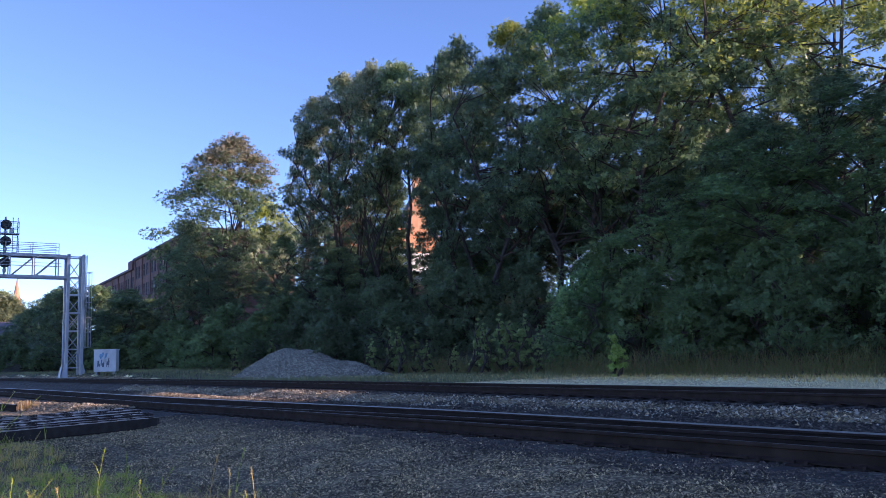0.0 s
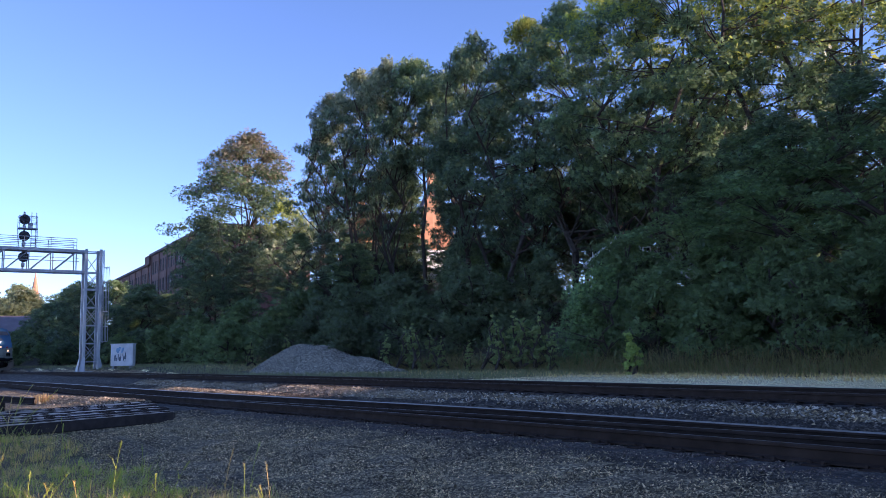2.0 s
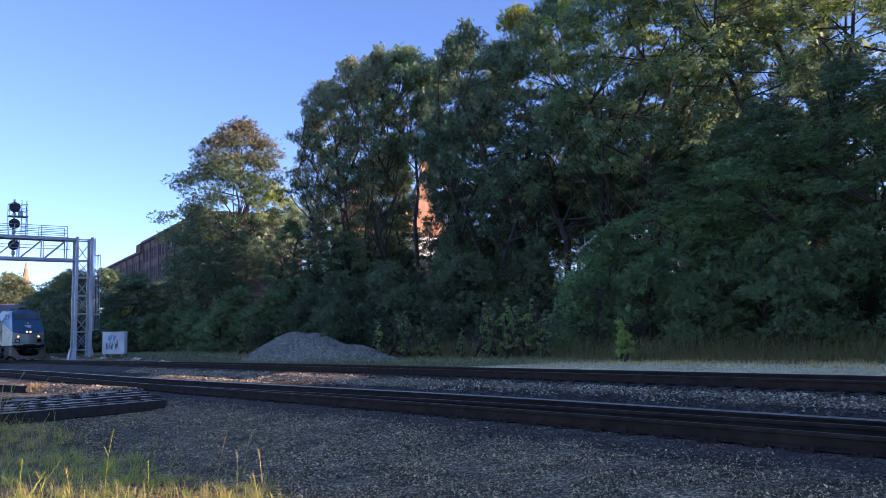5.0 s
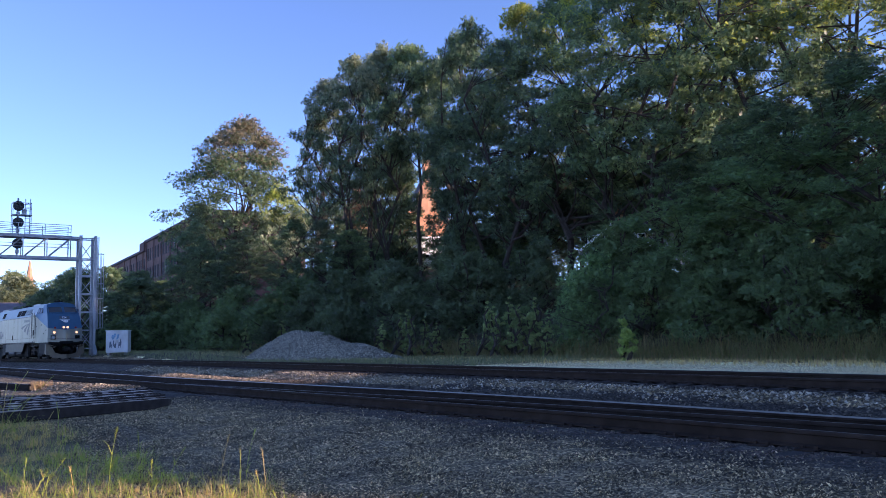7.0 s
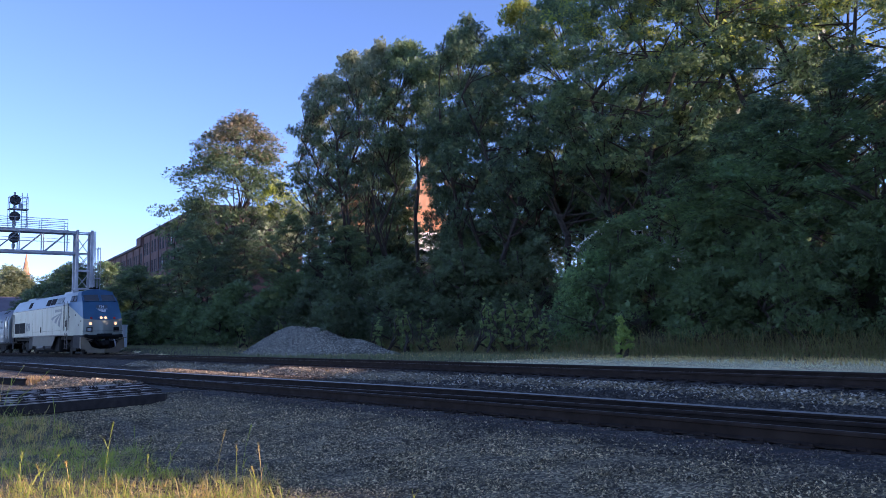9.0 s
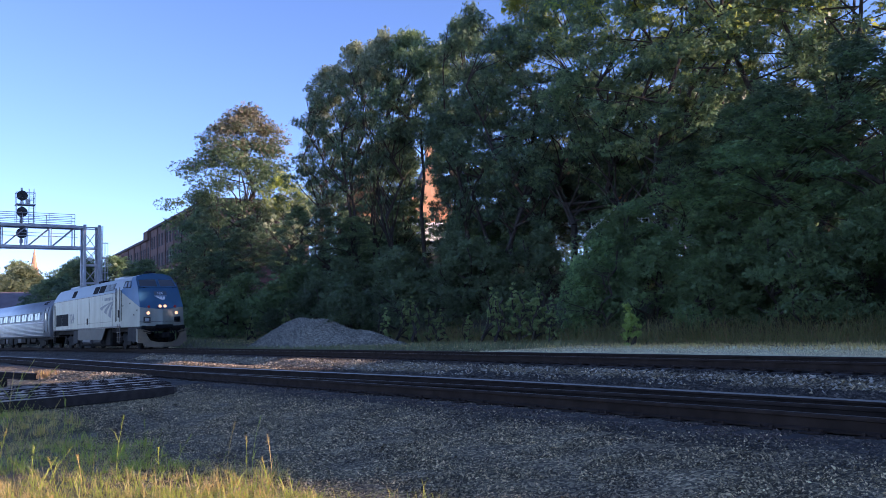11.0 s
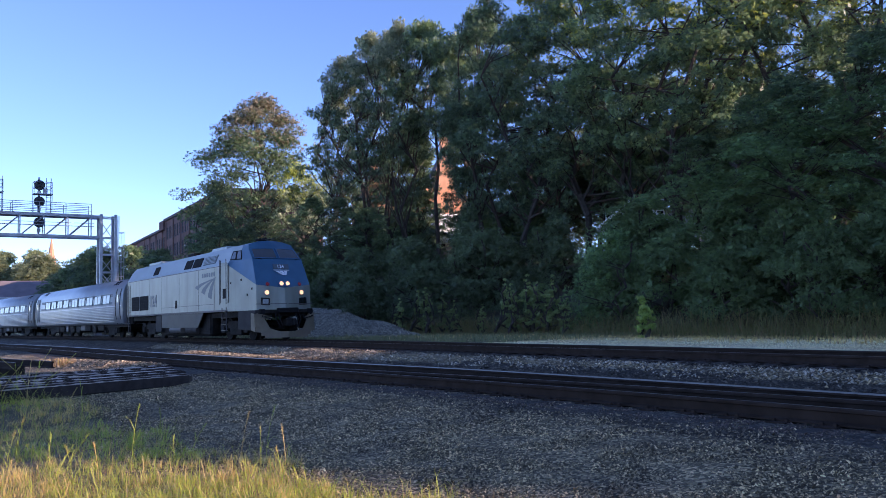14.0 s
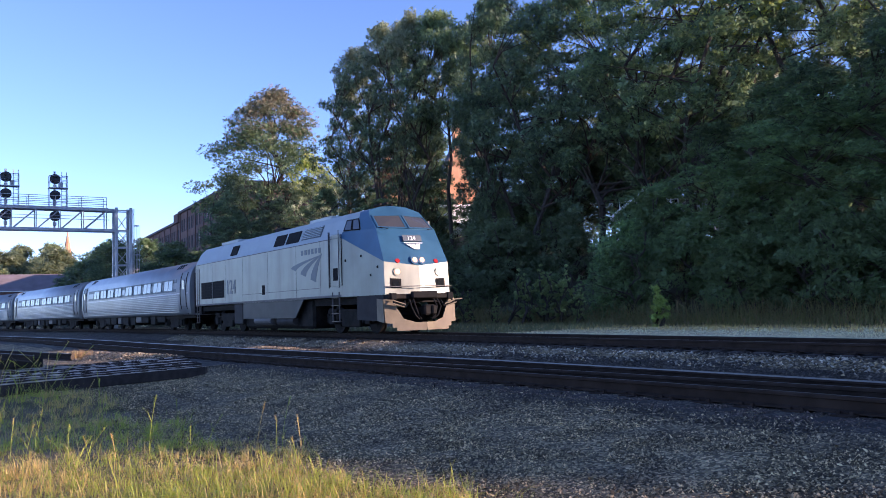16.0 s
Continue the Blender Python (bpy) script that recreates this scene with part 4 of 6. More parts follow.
                x_o = 15.28 - (0.55 + 0.92 * k) * (1 - (1 - t) ** 1.7) - 0.0
                x_i = 15.28 - (0.98 + 0.92 * k) * (1 - (1 - t) ** 1.7)
                zt = 3.02 - t * (1.0 - 0.27 * k) - 0.02 * k
                pts_out.append(Vector((x_o, my, zt))), pts_in.append(Vector((x_i - 0.05, my, zt + 0.02 + 0.10 * t)))
            fin = slab(pts_out + pts_in[::-1], 0.006, (0, s, 0))
            part("fin_marking", fin, MARK_GREY, bd, "slate-grey fin-shaped marking")
        for k in range(6):
            x = 13.42 + k * 0.31
            part("marking_bar", bar(x, x + 0.2, *sorted((my, my + s * 0.006)), 3.08, 3.27), MARK_GREY, bd)
        num = part("road_number", lettering("124", 0.66, MARK_GREY), None, bd, "slate-grey number 124")
        num.matrix_local = pose(4.72, y - 0.006, 1.90) if s < 0 else pose(6.1, y + 0.006, 1.90, 0, 0, 180)
    # the front
    def nose_pt(side, t, i, u, off=0.0):
        """A point on the front facet i: t from the corner (0) to the middle (1), u from its lower to its upper edge."""
        P = lambda v: Vector((v[0], side * v[1], v[2]))
        lo = P(NOSE[i]).lerp(P(FRONT[i]), t)
        hi = P(NOSE[i + 1]).lerp(P(FRONT[i + 1]), t)
        n = (P(FRONT[i]) - P(NOSE[i])).cross(P(NOSE[i + 1]) - P(NOSE[i])).normalized()
        n = n if n.x > 0 else -n
        return lo.lerp(hi, u) + n * off, n

    def on_nose(side, i, t0, t1, u0, u1, thick):
        pts = [nose_pt(side, t, i, u, 0.003)[0] for t, u in ((t0, u0), (t1, u0), (t1, u1), (t0, u1))]
        return slab(pts, thick, nose_pt(side, 0.5, i, 0.5)[1])

    for s in (-1, 1):
        ws = part("windscreen", on_nose(s, 2, 0.10, 0.93, 0.10, 0.92, 0.02), CAB_GLASS, loco, "dark framed windscreen pane")
        for t0, t1, u0, u1 in ((0.06, 0.97, 0.03, 0.10), (0.06, 0.97, 0.92, 0.99), (0.05, 0.10, 0.03, 0.99), (0.93, 0.98, 0.03, 0.99)):
            part("frame", on_nose(s, 2, t0, t1, u0, u1, 0.03), CAB_BLUE, ws)
        a, n = nose_pt(s, 0.12, 2, 0.02, 0.04)
        b, _ = nose_pt(s, 0.34, 2, -0.10, 0.06)
        part("wiper", rods([(a, b)], 0.012), RUBBER, loco)
        if s > 0:
            part("mirror", bar(18.20, 18.26, *sorted((s * 1.16, s * 1.25)), 3.78, 4.00, 0.01), MARK_GREY, loco)
        # ditch lamp, number box, marker lamp, uncoupling handle
        a, n = nose_pt(s, 0.36, 0, 0.72, 0.01)
        lamp = part("lamp_housing", disc(a, n, 0.14, 0.05), SILVER, loco)
        part("lens", disc(a + n * 0.03, n, 0.092, 0.02), LAMP_ON, lamp, "lit round ditch light")
        part("number_box", on_nose(s, 0, 0.16, 0.46, 0.20, 0.50, 0.015), RUBBER, loco, "black-framed recess")
        part("number_lens", on_nose(s, 0, 0.21, 0.41, 0.25, 0.45, 0.022), DARK_GLASS, loco)
        a, n = nose_pt(s, 0.40, 1, 0.06, 0.005)
        part("marker_lamp", disc(a, n, 0.085, 0.04, 12), RED_LENS, loco, "small red marker lamp")
        a, n = nose_pt(s, 0.04, 1, 0.02, 0.01)
        part("jumper_socket", bar(19.50, 19.68, *sorted((s * 0.98, s * 1.2)), 1.24, 1.46, 0.02), RUBBER, loco)
        part("jumper_cable", rods([((19.62, s * 1.1, 1.3), (19.77, s * 1.15, 1.12)), ((19.77, s * 1.15, 1.12), (19.77, s * 0.75, 1.02)), ((19.77, s * 0.75, 1.02), (19.67, s * 0.7, 1.2))], 0.03), RUBBER, loco)
        part("cut_lever", rods([((19.75, s * 1.50, 1.24), (19.82, s * 1.2, 1.22)), ((19.82, s * 1.2, 1.22), (19.82, s * 0.75, 1.08)), ((19.82, s * 1.22, 1.12), (19.82, s * 0.8, 1.0))], 0.022), PILOT_GREY, loco, "pale uncoupling lever")
    for y in (-0.14, 0.14):
        a, n = nose_pt(-1, 1.0, 1, 0.13, 0.02)
        a.y = y
        lamp = part("headlight_housing", disc(a, (1, 0, 0.35), 0.15, 0.08), CAB_BLUE, loco)
        part("lens", disc(a + Vector((0.045, 0, 0.015)), (1, 0, 0.35), 0.088, 0.02), LAMP_ON, lamp, "lit round headlight")
    # number plate area and white emblem on the slope of the nose
    up = (Vector(FRONT[2]) - Vector(FRONT[1])).normalized()
    nn = Vector((up.z, 0, -up.x))
    mid_ = Vector(FRONT[1]).lerp(Vector(FRONT[2]), 0.72) + nn * 0.03
    part("number_board", slab([mid_ + Vector((0, a, 0)) + up * b for a, b in ((-0.36, -0.10), (0.36, -0.10), (0.36, 0.13), (-0.36, 0.13))], 0.02, nn), MARK_GREY, loco)
    num = part("road_number", lettering("124", 0.16, MARK_WHITE), None, loco, "pale number 124")
    rot = Matrix((Vector((0, 1, 0)), -nn, up)).transposed().to_4x4()
    num.matrix_local = Matrix.Translation(mid_ + nn * 0.026 + up * -0.06 + Vector((0, -0.2, 0))) @ rot
    for k in range(3):
        y0 = -0.30 + k * 0.2
        pts = [mid_ + Vector((0, y0, 0)) - up * 0.20, mid_ + Vector((0, y0 + 0.16, 0)) - up * 0.20, mid_ + Vector((0, y0 * 0.3 + 0.16, 0)) - up * 0.40, mid_ + Vector((0, y0 * 0.3 + 0.09, 0)) - up * 0.40]
        part("emblem_bar", slab(pts, 0.008, nn), MARK_WHITE, loco, "white emblem bar")
    part("emblem_bar", slab([mid_ + Vector((0, a, 0)) - up * b for a, b in ((-0.38, 0.145), (0.38, 0.145), (0.34, 0.175), (-0.34, 0.175))], 0.008, nn), MARK_WHITE, loco)
    part("nose_strip", slab([(19.42, -1.30, 1.66), (19.74, -0.04, 1.66), (19.74, -0.04, 1.69), (19.42, -1.30, 1.69)], 0.012, (1, -0.25, 0)), SKIRT_GREY, loco)
    part("nose_strip", slab([(19.42, 1.30, 1.66), (19.74, 0.04, 1.66), (19.74, 0.04, 1.69), (19.42, 1.30, 1.69)], 0.012, (1, 0.25, 0)), SKIRT_GREY, loco)
    # pilot, coupler, anticlimber
    for s in (-1, 1):
        edge = [(0, 0.24), (0.98, 0.24), (0.98, 0.34), (1.12, 0.34), (1.12, 0.47), (1.34, 0.50), (1.36, 1.26), (1.06, 1.32), (0.94, 0.98), (0.74, 0.62), (0.34, 0.50), (0, 0.50)]
        rake = lambda y, z: Vector((19.86 - 0.24 * y - 0.10 * (z - 0.24), s * y, z))
        part("pilot", slab([rake(y, z) for y, z in edge], 0.04, (1, s * 0.24, 0.1)), PILOT_GREY, loco, "worn grey snow-plough pilot")
        part("pilot_return", slab([rake(1.35, 0.50), rake(1.35, 1.26), (18.95, s * 1.30, 1.30), (18.95, s * 1.30, 0.58)], 0.03, (0, s, 0)), PILOT_GREY, loco)
        part("pilot_side", slab([(17.75, s * 1.40, 0.62), (19.30, s * 1.24, 0.55), (19.30, s * 1.24, 1.42), (17.75, s * 1.40, 1.42)], 0.03, (0, s, 0)), LOWER_GREY, loco, "grimy grey panel under the cab")
    part("anticlimber", bar(19.22, 19.64, -1.25, 1.25, 1.26, 1.43, 0.03), BLACK_STEEL, loco)
    part("buffer_plate", bar(19.67, 19.84, -0.48, 0.48, 1.28, 1.50, 0.03), RUBBER, loco)
    cp = bmesh.new()
    box(cp, 19.12, 19.92, -0.13, 0.13, 0.78, 1.0, 0.02)
    box(cp, 19.87, 20.14, -0.22, 0.20, 0.72, 1.06, 0.05)
    box(cp, 20.08, 20.22, 0.02, 0.2, 0.74, 1.04, 0.04)
    part("coupler", cp, BLACK_STEEL, loco, "knuckle coupler")
    for y in (-0.55, -0.4, 0.38, 0.52):
        part("air_hose", rods([((19.72, y, 1.25), (19.90, y * 1.05, 1.0)), ((19.90, y * 1.05, 1.0), (19.92, y * 0.8, 0.72)), ((19.92, y * 0.8, 0.72), (19.87, y * 0.5, 0.60))], 0.028), RUBBER, loco)
    # underneath
    part("fuel_tank", bar(6.6, 13.9, -1.28, 1.28, 0.30, 1.42, 0.10), BLACK_STEEL, loco)
    for s in (-1, 1):
        part("skirt", slab([(6.9, s * 1.45, 0.72), (12.7, s * 1.45, 0.72), (13.5, s * 1.45, 1.415), (6.9, s * 1.45, 1.415)], 0.05, (0, s, 0)), SKIRT_PANEL, loco, "grimy grey skirt between the trucks")
        part("equipment_box", bar(5.6, 6.7, *sorted((s * 1.1, s * 1.46)), 0.5, 1.42, 0.03), LOWER_GREY, loco)
        part("air_tank", disc((9.2, s * 1.36, 0.62), (1, 0, 0), 0.17, 1.9, 12), SKIRT_GREY, loco)
        part("air_tank", disc((11.6, s * 1.34, 0.60), (1, 0, 0), 0.17, 1.7, 12), LOWER_GREY, loco)
    part("frame", bar(0.2, 19.4, -1.2, 1.2, 1.15, 1.40), BLACK_STEEL, loco)
    part("rear_diaphragm", boxes((-0.35, 0.0, -0.55, 0.55, 1.4, 3.6), bevel=0.05), RUBBER, loco)
    wheels = bogie(loco, 3.55, 2.75, 0.51) + bogie(loco, 16.55, 2.75, 0.51)
    return loco, wheels


CAR_SECT = [(1.40, 0.98), (1.50, 1.10), (1.57, 1.60), (1.59, 2.10), (1.58, 2.55), (1.53, 2.95), (1.42, 3.32), (1.20, 3.62), (0.85, 3.82), (0.45, 3.92), (0.0, 3.95)]
CAR_LEN = 25.05


def car_build():
    car = thing("passenger_car", pose(0, 0, 0), "fluted stainless steel passenger coach with a row of tinted windows", "railway car", "coaches of the train")
    L = CAR_LEN
    skin, fl = bmesh.new(), bmesh.new()

    def y_at(z):
        for (y0, z0), (y1, z1) in zip(CAR_SECT, CAR_SECT[1:]):
            if z0 <= z <= z1:
                return y0 + (y1 - y0) * (z - z0) / (z1 - z0)
        return 0.0

    for s in (-1, 1):
        for (y0, z0), (y1, z1) in zip(CAR_SECT, CAR_SECT[1:]):
            quad(skin, (0, s * y0, z0), (L, s * y0, z0), (L, s * y1, z1), (0, s * y1, z1))
    ring = [(y, z) for y, z in CAR_SECT] + [(-y, z) for y, z in CAR_SECT[-2::-1]]
    for x in (0, L):
        skin.faces.new([skin.verts.new((x, y, z)) for y, z in ring])
    quad(skin, (0, -1.40, 0.98), (L, -1.40, 0.98), (L, 1.40, 0.98), (0, 1.40, 0.98))
    bmesh.ops.remove_doubles(skin, verts=skin.verts, dist=0.001)
    body = part("body", skin, STAINLESS, car, "rounded stainless steel shell")
    for f_ in body.data.polygons:
        f_.use_smooth = abs(f_.normal.x) < 0.5 and f_.normal.z > -0.9
    for s in (-1, 1):
        for k in range(9):
            z = 1.14 + k * 0.105
            y = s * (y_at(z) + 0.002)
            bm = boxes((1.9, L - 1.9, *sorted((y - s * 0.02, y + s * 0.018)), z, z + 0.05), bevel=0.012)
            part("flute", bm, STAINLESS, body)
        y = s * y_at(2.14)
        part("belt_line", boxes((0.3, L - 0.3, *sorted((y - s * 0.02, y + s * 0.014)), 2.12, 2.17)), MARK_WHITE, body, "thin white line")
        a0, a1 = y_at(2.26), y_at(2.96)
        band = slab([(2.2, s * (a0 + 0.002), 2.26), (L - 2.2, s * (a0 + 0.002), 2.26), (L - 2.2, s * (a1 + 0.002), 2.96), (2.2, s * (a1 + 0.002), 2.96)], 0.008, (0, s, 0.1))
        bd = part("window_band", band, MARK_GREY, body, "dull grey window band")
        for x0 in (3.9, 5.87, 7.86, 9.85, 12.45, 14.47, 16.52, 18.57, 20.65):
            b0, b1 = y_at(2.36) + 0.014, y_at(2.88) + 0.014
            w = part("window", slab([(x0, s * b0, 2.36), (x0 + 1.58, s * b0, 2.36), (x0 + 1.58, s * b1, 2.88), (x0, s * b1, 2.88)], 0.010, (0, s, 0.1)), PANE_GLASS, body, "tinted rectangular coach window")
            part("mullion", slab([(x0 + 0.76, s * (b0 + 0.01), 2.34), (x0 + 0.82, s * (b0 + 0.01), 2.34), (x0 + 0.82, s * (b1 + 0.01), 2.90), (x0 + 0.76, s * (b1 + 0.01), 2.90)], 0.012, (0, s, 0.1)), STAINLESS, w)
            for xa in (x0 - 0.09, x0 + 1.58):
                part("frame", slab([(xa, s * b0, 2.32), (xa + 0.09, s * b0, 2.32), (xa + 0.09, s * b1, 2.92), (xa, s * b1, 2.92)], 0.025, (0, s, 0.1)), MARK_GREY, w)
        for x0 in (0.55, L - 1.45):
            d = bmesh.new()
            zs = (1.02, 1.6, 2.1, 2.55, 2.95, 3.25)
            for za, zb in zip(zs, zs[1:]):
                ya, yb = y_at(za) + 0.006, y_at(zb) + 0.006
                quad(d, (x0, s * ya, za), (x0 + 0.9, s * ya, za), (x0 + 0.9, s * yb, zb), (x0, s * yb, zb))
            g = bmesh.ops.extrude_face_region(d, geom=d.faces[:])
            bmesh.ops.translate(d, verts=[v for v in g["geom"] if isinstance(v, bmesh.types.BMVert)], vec=(0, s * 0.012, 0))
            door = part("vestibule_door", d, DOOR_STEEL, car, "dull stainless end door")
            for xa in (x0 - 0.05, x0 + 0.88):
                e = bmesh.new()
                for za, zb in zip(zs, zs[1:]):
                    ya, yb = y_at(za) + 0.016, y_at(zb) + 0.016
                    quad(e, (xa, s * ya, za), (xa + 0.09, s * ya, za), (xa + 0.09, s * yb, zb), (xa, s * yb, zb))
                g = bmesh.ops.extrude_face_region(e, geom=e.faces[:])
                bmesh.ops.translate(e, verts=[v for v in g["geom"] if isinstance(v, bmesh.types.BMVert)], vec=(0, s * 0.014, 0))
                part("door_seal", e, RUBBER, door)
            part("door_window", bar(x0 + 0.28, x0 + 0.62, *sorted((s * (y_at(2.7) - 0.03), s * (y_at(2.5) + 0.026))), 2.35, 2.85, 0.01), DARK_GLASS, door)
        for x0 in (1.9, 2.3, 2.7, L - 2.1, L - 2.5, L - 2.9):
            ya, yb = y_at(3.5), y_at(3.72)
            part("roof_vent", slab([(x0, s * ya, 3.51), (x0 + 0.18, s * ya, 3.51), (x0 + 0.18, s * yb, 3.73), (x0, s * yb, 3.73)], 0.03, (0, s * 0.6, 0.8)), RUBBER, body)
    for x0, x1 in ((-0.42, 0.0), (L, L + 0.42)):
        dm = bmesh.new()
        for k in range(3):
            a = x0 + (x1 - x0) * (k + 0.15) / 3
            box(dm, a, a + 0.1, -0.95, 0.95, 1.0, 3.45, 0.03)
        box(dm, x0, x1, -0.85, 0.85, 1.1, 3.35)
        part("diaphragm", dm, RUBBER, car, "black rubber gangway bellows")
    for x0 in (-0.25, L - 0.02):
        part("end_fairing", boxes((x0, x0 + 0.27, -1.30, -1.15, 1.05, 3.2), (x0, x0 + 0.27, 1.15, 1.30, 1.05, 3.2), bevel=0.03), RUBBER, car, "dark end post")
    r = random.Random(9)
    x = 6.2
    while x < L - 6.4:
        w = r.uniform(0.7, 1.7)
        part("underfloor_box", bar(x, x + w, -1.28, 1.28, r.uniform(0.42, 0.62), 1.0, 0.04), r.choice((BLACK_STEEL, BLACK_STEEL, SKIRT_GREY)), car)
        x += w + r.uniform(0.12, 0.5)
    part("frame", bar(0.1, L - 0.1, -1.2, 1.2, 0.82, 1.0), BLACK_STEEL, car)
    wheels = bogie(car, 4.1, 2.6, 0.457) + bogie(car, L - 4.1, 2.6, 0.457)
    return car


PANE_GLASS = glass_material("coach_window_glass", (0.07, 0.075, 0.08), 0.12)
LOCO, LOCO_WHEELS = loco_build()
CARS = [car_build()]
CARS += [copy_thing(CARS[0], pose(0, 0, 0)) for _ in range(2)]

# ---------------------------------------------------------------- signal bridge
GALV = material("weathered_galvanised_steel", (0.42, 0.43, 0.45), 0.5, 0.35, vary=0.12, scale=2.0, fine=40, bump=0.08, dirt=(0.30, 0.28, 0.27), dirt_amount=0.5)
SIGNAL_BLACK = material("signal_black_paint", (0.018, 0.019, 0.021), 0.5, vary=0.2, scale=3, fine=40, bump=0.05)
CONCRETE = material("concrete", (0.33, 0.32, 0.30), 0.9, vary=0.15, scale=2, fine=40, bump=0.3)


def tower(parent, yc, cage):
    hx, hy_ = 0.55, 0.56
    z0, z1 = 0.15, 9.95
    levels = [0.9, 2.35, 3.8, 5.25, 6.7, 8.07, 9.73]
    for sx in (-1, 1):
        for sy in (-1, 1):
            bm = boxes((sx * hx - 0.10, sx * hx + 0.10, yc + sy * hy_ - 0.11, yc + sy * hy_ + 0.11, z0, z1), bevel=0.015)
            leg = part("leg", bm, GALV, parent)
            foot = bmesh.new()
            rod(foot, (sx * hx * 1.12, yc + sy * hy_ * 1.2, 0.15), (sx * hx, yc + sy * hy_, 1.25), 0.30, 0.12, 4)
            part("foot_bracket", foot, GALV, leg)
    part("footing", boxes((-0.95, 0.95, yc - 1.0, yc + 1.0, -0.3, 0.16), bevel=0.03), CONCRETE, parent, "concrete footing")
    for i, z in enumerate(levels):
        for s in (-1, 1):
            part("strut", boxes((-hx, hx, yc + s * hy_ - 0.035, yc + s * hy_ + 0.035, z - 0.045, z + 0.045)), GALV, parent)
            part("strut", boxes((s * hx - 0.035, s * hx + 0.035, yc - hy_, yc + hy_, z - 0.045, z + 0.045)), GALV, parent)
            if i:
                zl = levels[i - 1]
                a, b = (-hy_, hy_) if (i + (s > 0)) % 2 else (hy_, -hy_)
                part("brace", rods([((s * hx, yc + a, zl), (s * hx, yc + b, z))], 0.035, 4), GALV, parent)
                if i % 2:
                    part("brace", rods([((s * hx, yc + b, zl), (s * hx, yc + a, z))], 0.028, 4), GALV, parent)
                part("brace", rods([((a, yc + s * hy_, zl), (b, yc + s * hy_, z))], 0.035, 4), GALV, parent)
    if cage:
        lad = part("ladder", rods([((0.15, yc + 0.82, 2.4), (0.15, yc + 0.82, 9.9)), ((0.55, yc + 0.82, 2.4), (0.55, yc + 0.82, 9.9))], 0.03), GALV, parent, "caged access ladder")
        for k in range(24):
            part("rung", rods([((0.15, yc + 0.82, 2.55 + k * 0.3), (0.55, yc + 0.82, 2.55 + k * 0.3))], 0.014, 5), GALV, lad)
        for y, x in ((1.02, 0.72), (1.22, 0.55), (1.28, 0.25), (1.10, 0.0)):
            part("cage_bar", rods([((x, yc + y, 2.5), (x, yc + y, 8.6))], 0.022, 5), GALV, lad)
        for z in (2.5, 3.7, 4.9, 6.1, 7.3, 8.5):
            pts = [(0.6, 0.82), (0.72, 1.02), (0.55, 1.22), (0.25, 1.28), (0.0, 1.10), (0.1, 0.82)]
            part("cage_hoop", rods([((a[0], yc + a[1], z), (b[0], yc + b[1], z)) for a, b in zip(pts, pts[1:])], 0.022, 5), GALV, lad)


def signal_cluster(y):
    sig = thing("railway_signal", pose(-72, y, 9.75), "black three-headed colour-light signal on a grey mast with ladder", "signal", "signals on the bridge")
    part("mast", rods([((-0.15, 0.0, -1.6), (-0.15, 0.0, 3.0))], 0.075, 10), GALV, sig, "grey mast")
    for z in (2.34, 1.04, -0.62):
        head = bmesh.new()
        rod(head, (0.12, 0, z), (0.22, 0, z), 0.40, seg=28)
        part("backboard", head, SIGNAL_BLACK, sig, "round black backboard")
        part("lamp_case", disc((-0.02, 0, z), (1, 0, 0), 0.24, 0.3, 14), GALV, sig)
        hood = bmesh.new()
        for k, (dy, dz) in enumerate(((0, 0.2), (0.17, -0.1), (-0.17, -0.1))):
            rod(hood, (0.22, dy, z + dz), (0.42, dy, z + dz), 0.09, 0.10, 10)
        part("hood", hood, SIGNAL_BLACK, sig)
        part("arm", boxes((-0.2, 0.1, -0.06, 0.06, z - 0.62, z - 0.54)), GALV, sig)
        part("bracket", boxes((-0.2, 0.12, -0.12, 0.12, z - 0.75, z - 0.45), bevel=0.02), GALV, sig)
    for z in (1.62, 0.1):
        part("platform", boxes((-0.55, 0.35, -0.45, 0.95, z, z + 0.06)), GALV, sig)
    lad = part("ladder", rods([((-0.3, 0.55, 0.0), (-0.3, 0.55, 3.0)), ((-0.3, 0.9, 0.0), (-0.3, 0.9, 3.0))], 0.028, 6), GALV, sig)
    for k in range(9):
        part("rung", rods([((-0.3, 0.55, 0.25 + k * 0.3), (-0.3, 0.9, 0.25 + k * 0.3))], 0.016, 5), GALV, lad)
    posts = [(0.3, -0.4), (0.3, 0.9), (-0.5, 0.9), (-0.5, -0.4)]
    for (a, b), (c, d) in zip(posts, posts[1:] + posts[:1]):
        part("guard_rail", rods([((a, b, 2.6), (c, d, 2.6))], 0.02, 5), GALV, sig)
        part("guard_rail", rods([((a, b, 2.15), (c, d, 2.15))], 0.016, 5), GALV, sig)
        part("guard_post", rods([((a, b, 0.0), (a, b, 2.62))], 0.022, 5), GALV, sig)
    part("junction_box", boxes((-0.4, -0.1, 0.3, 0.62, 1.75, 2.15), bevel=0.02), GALV, sig)
    return sig


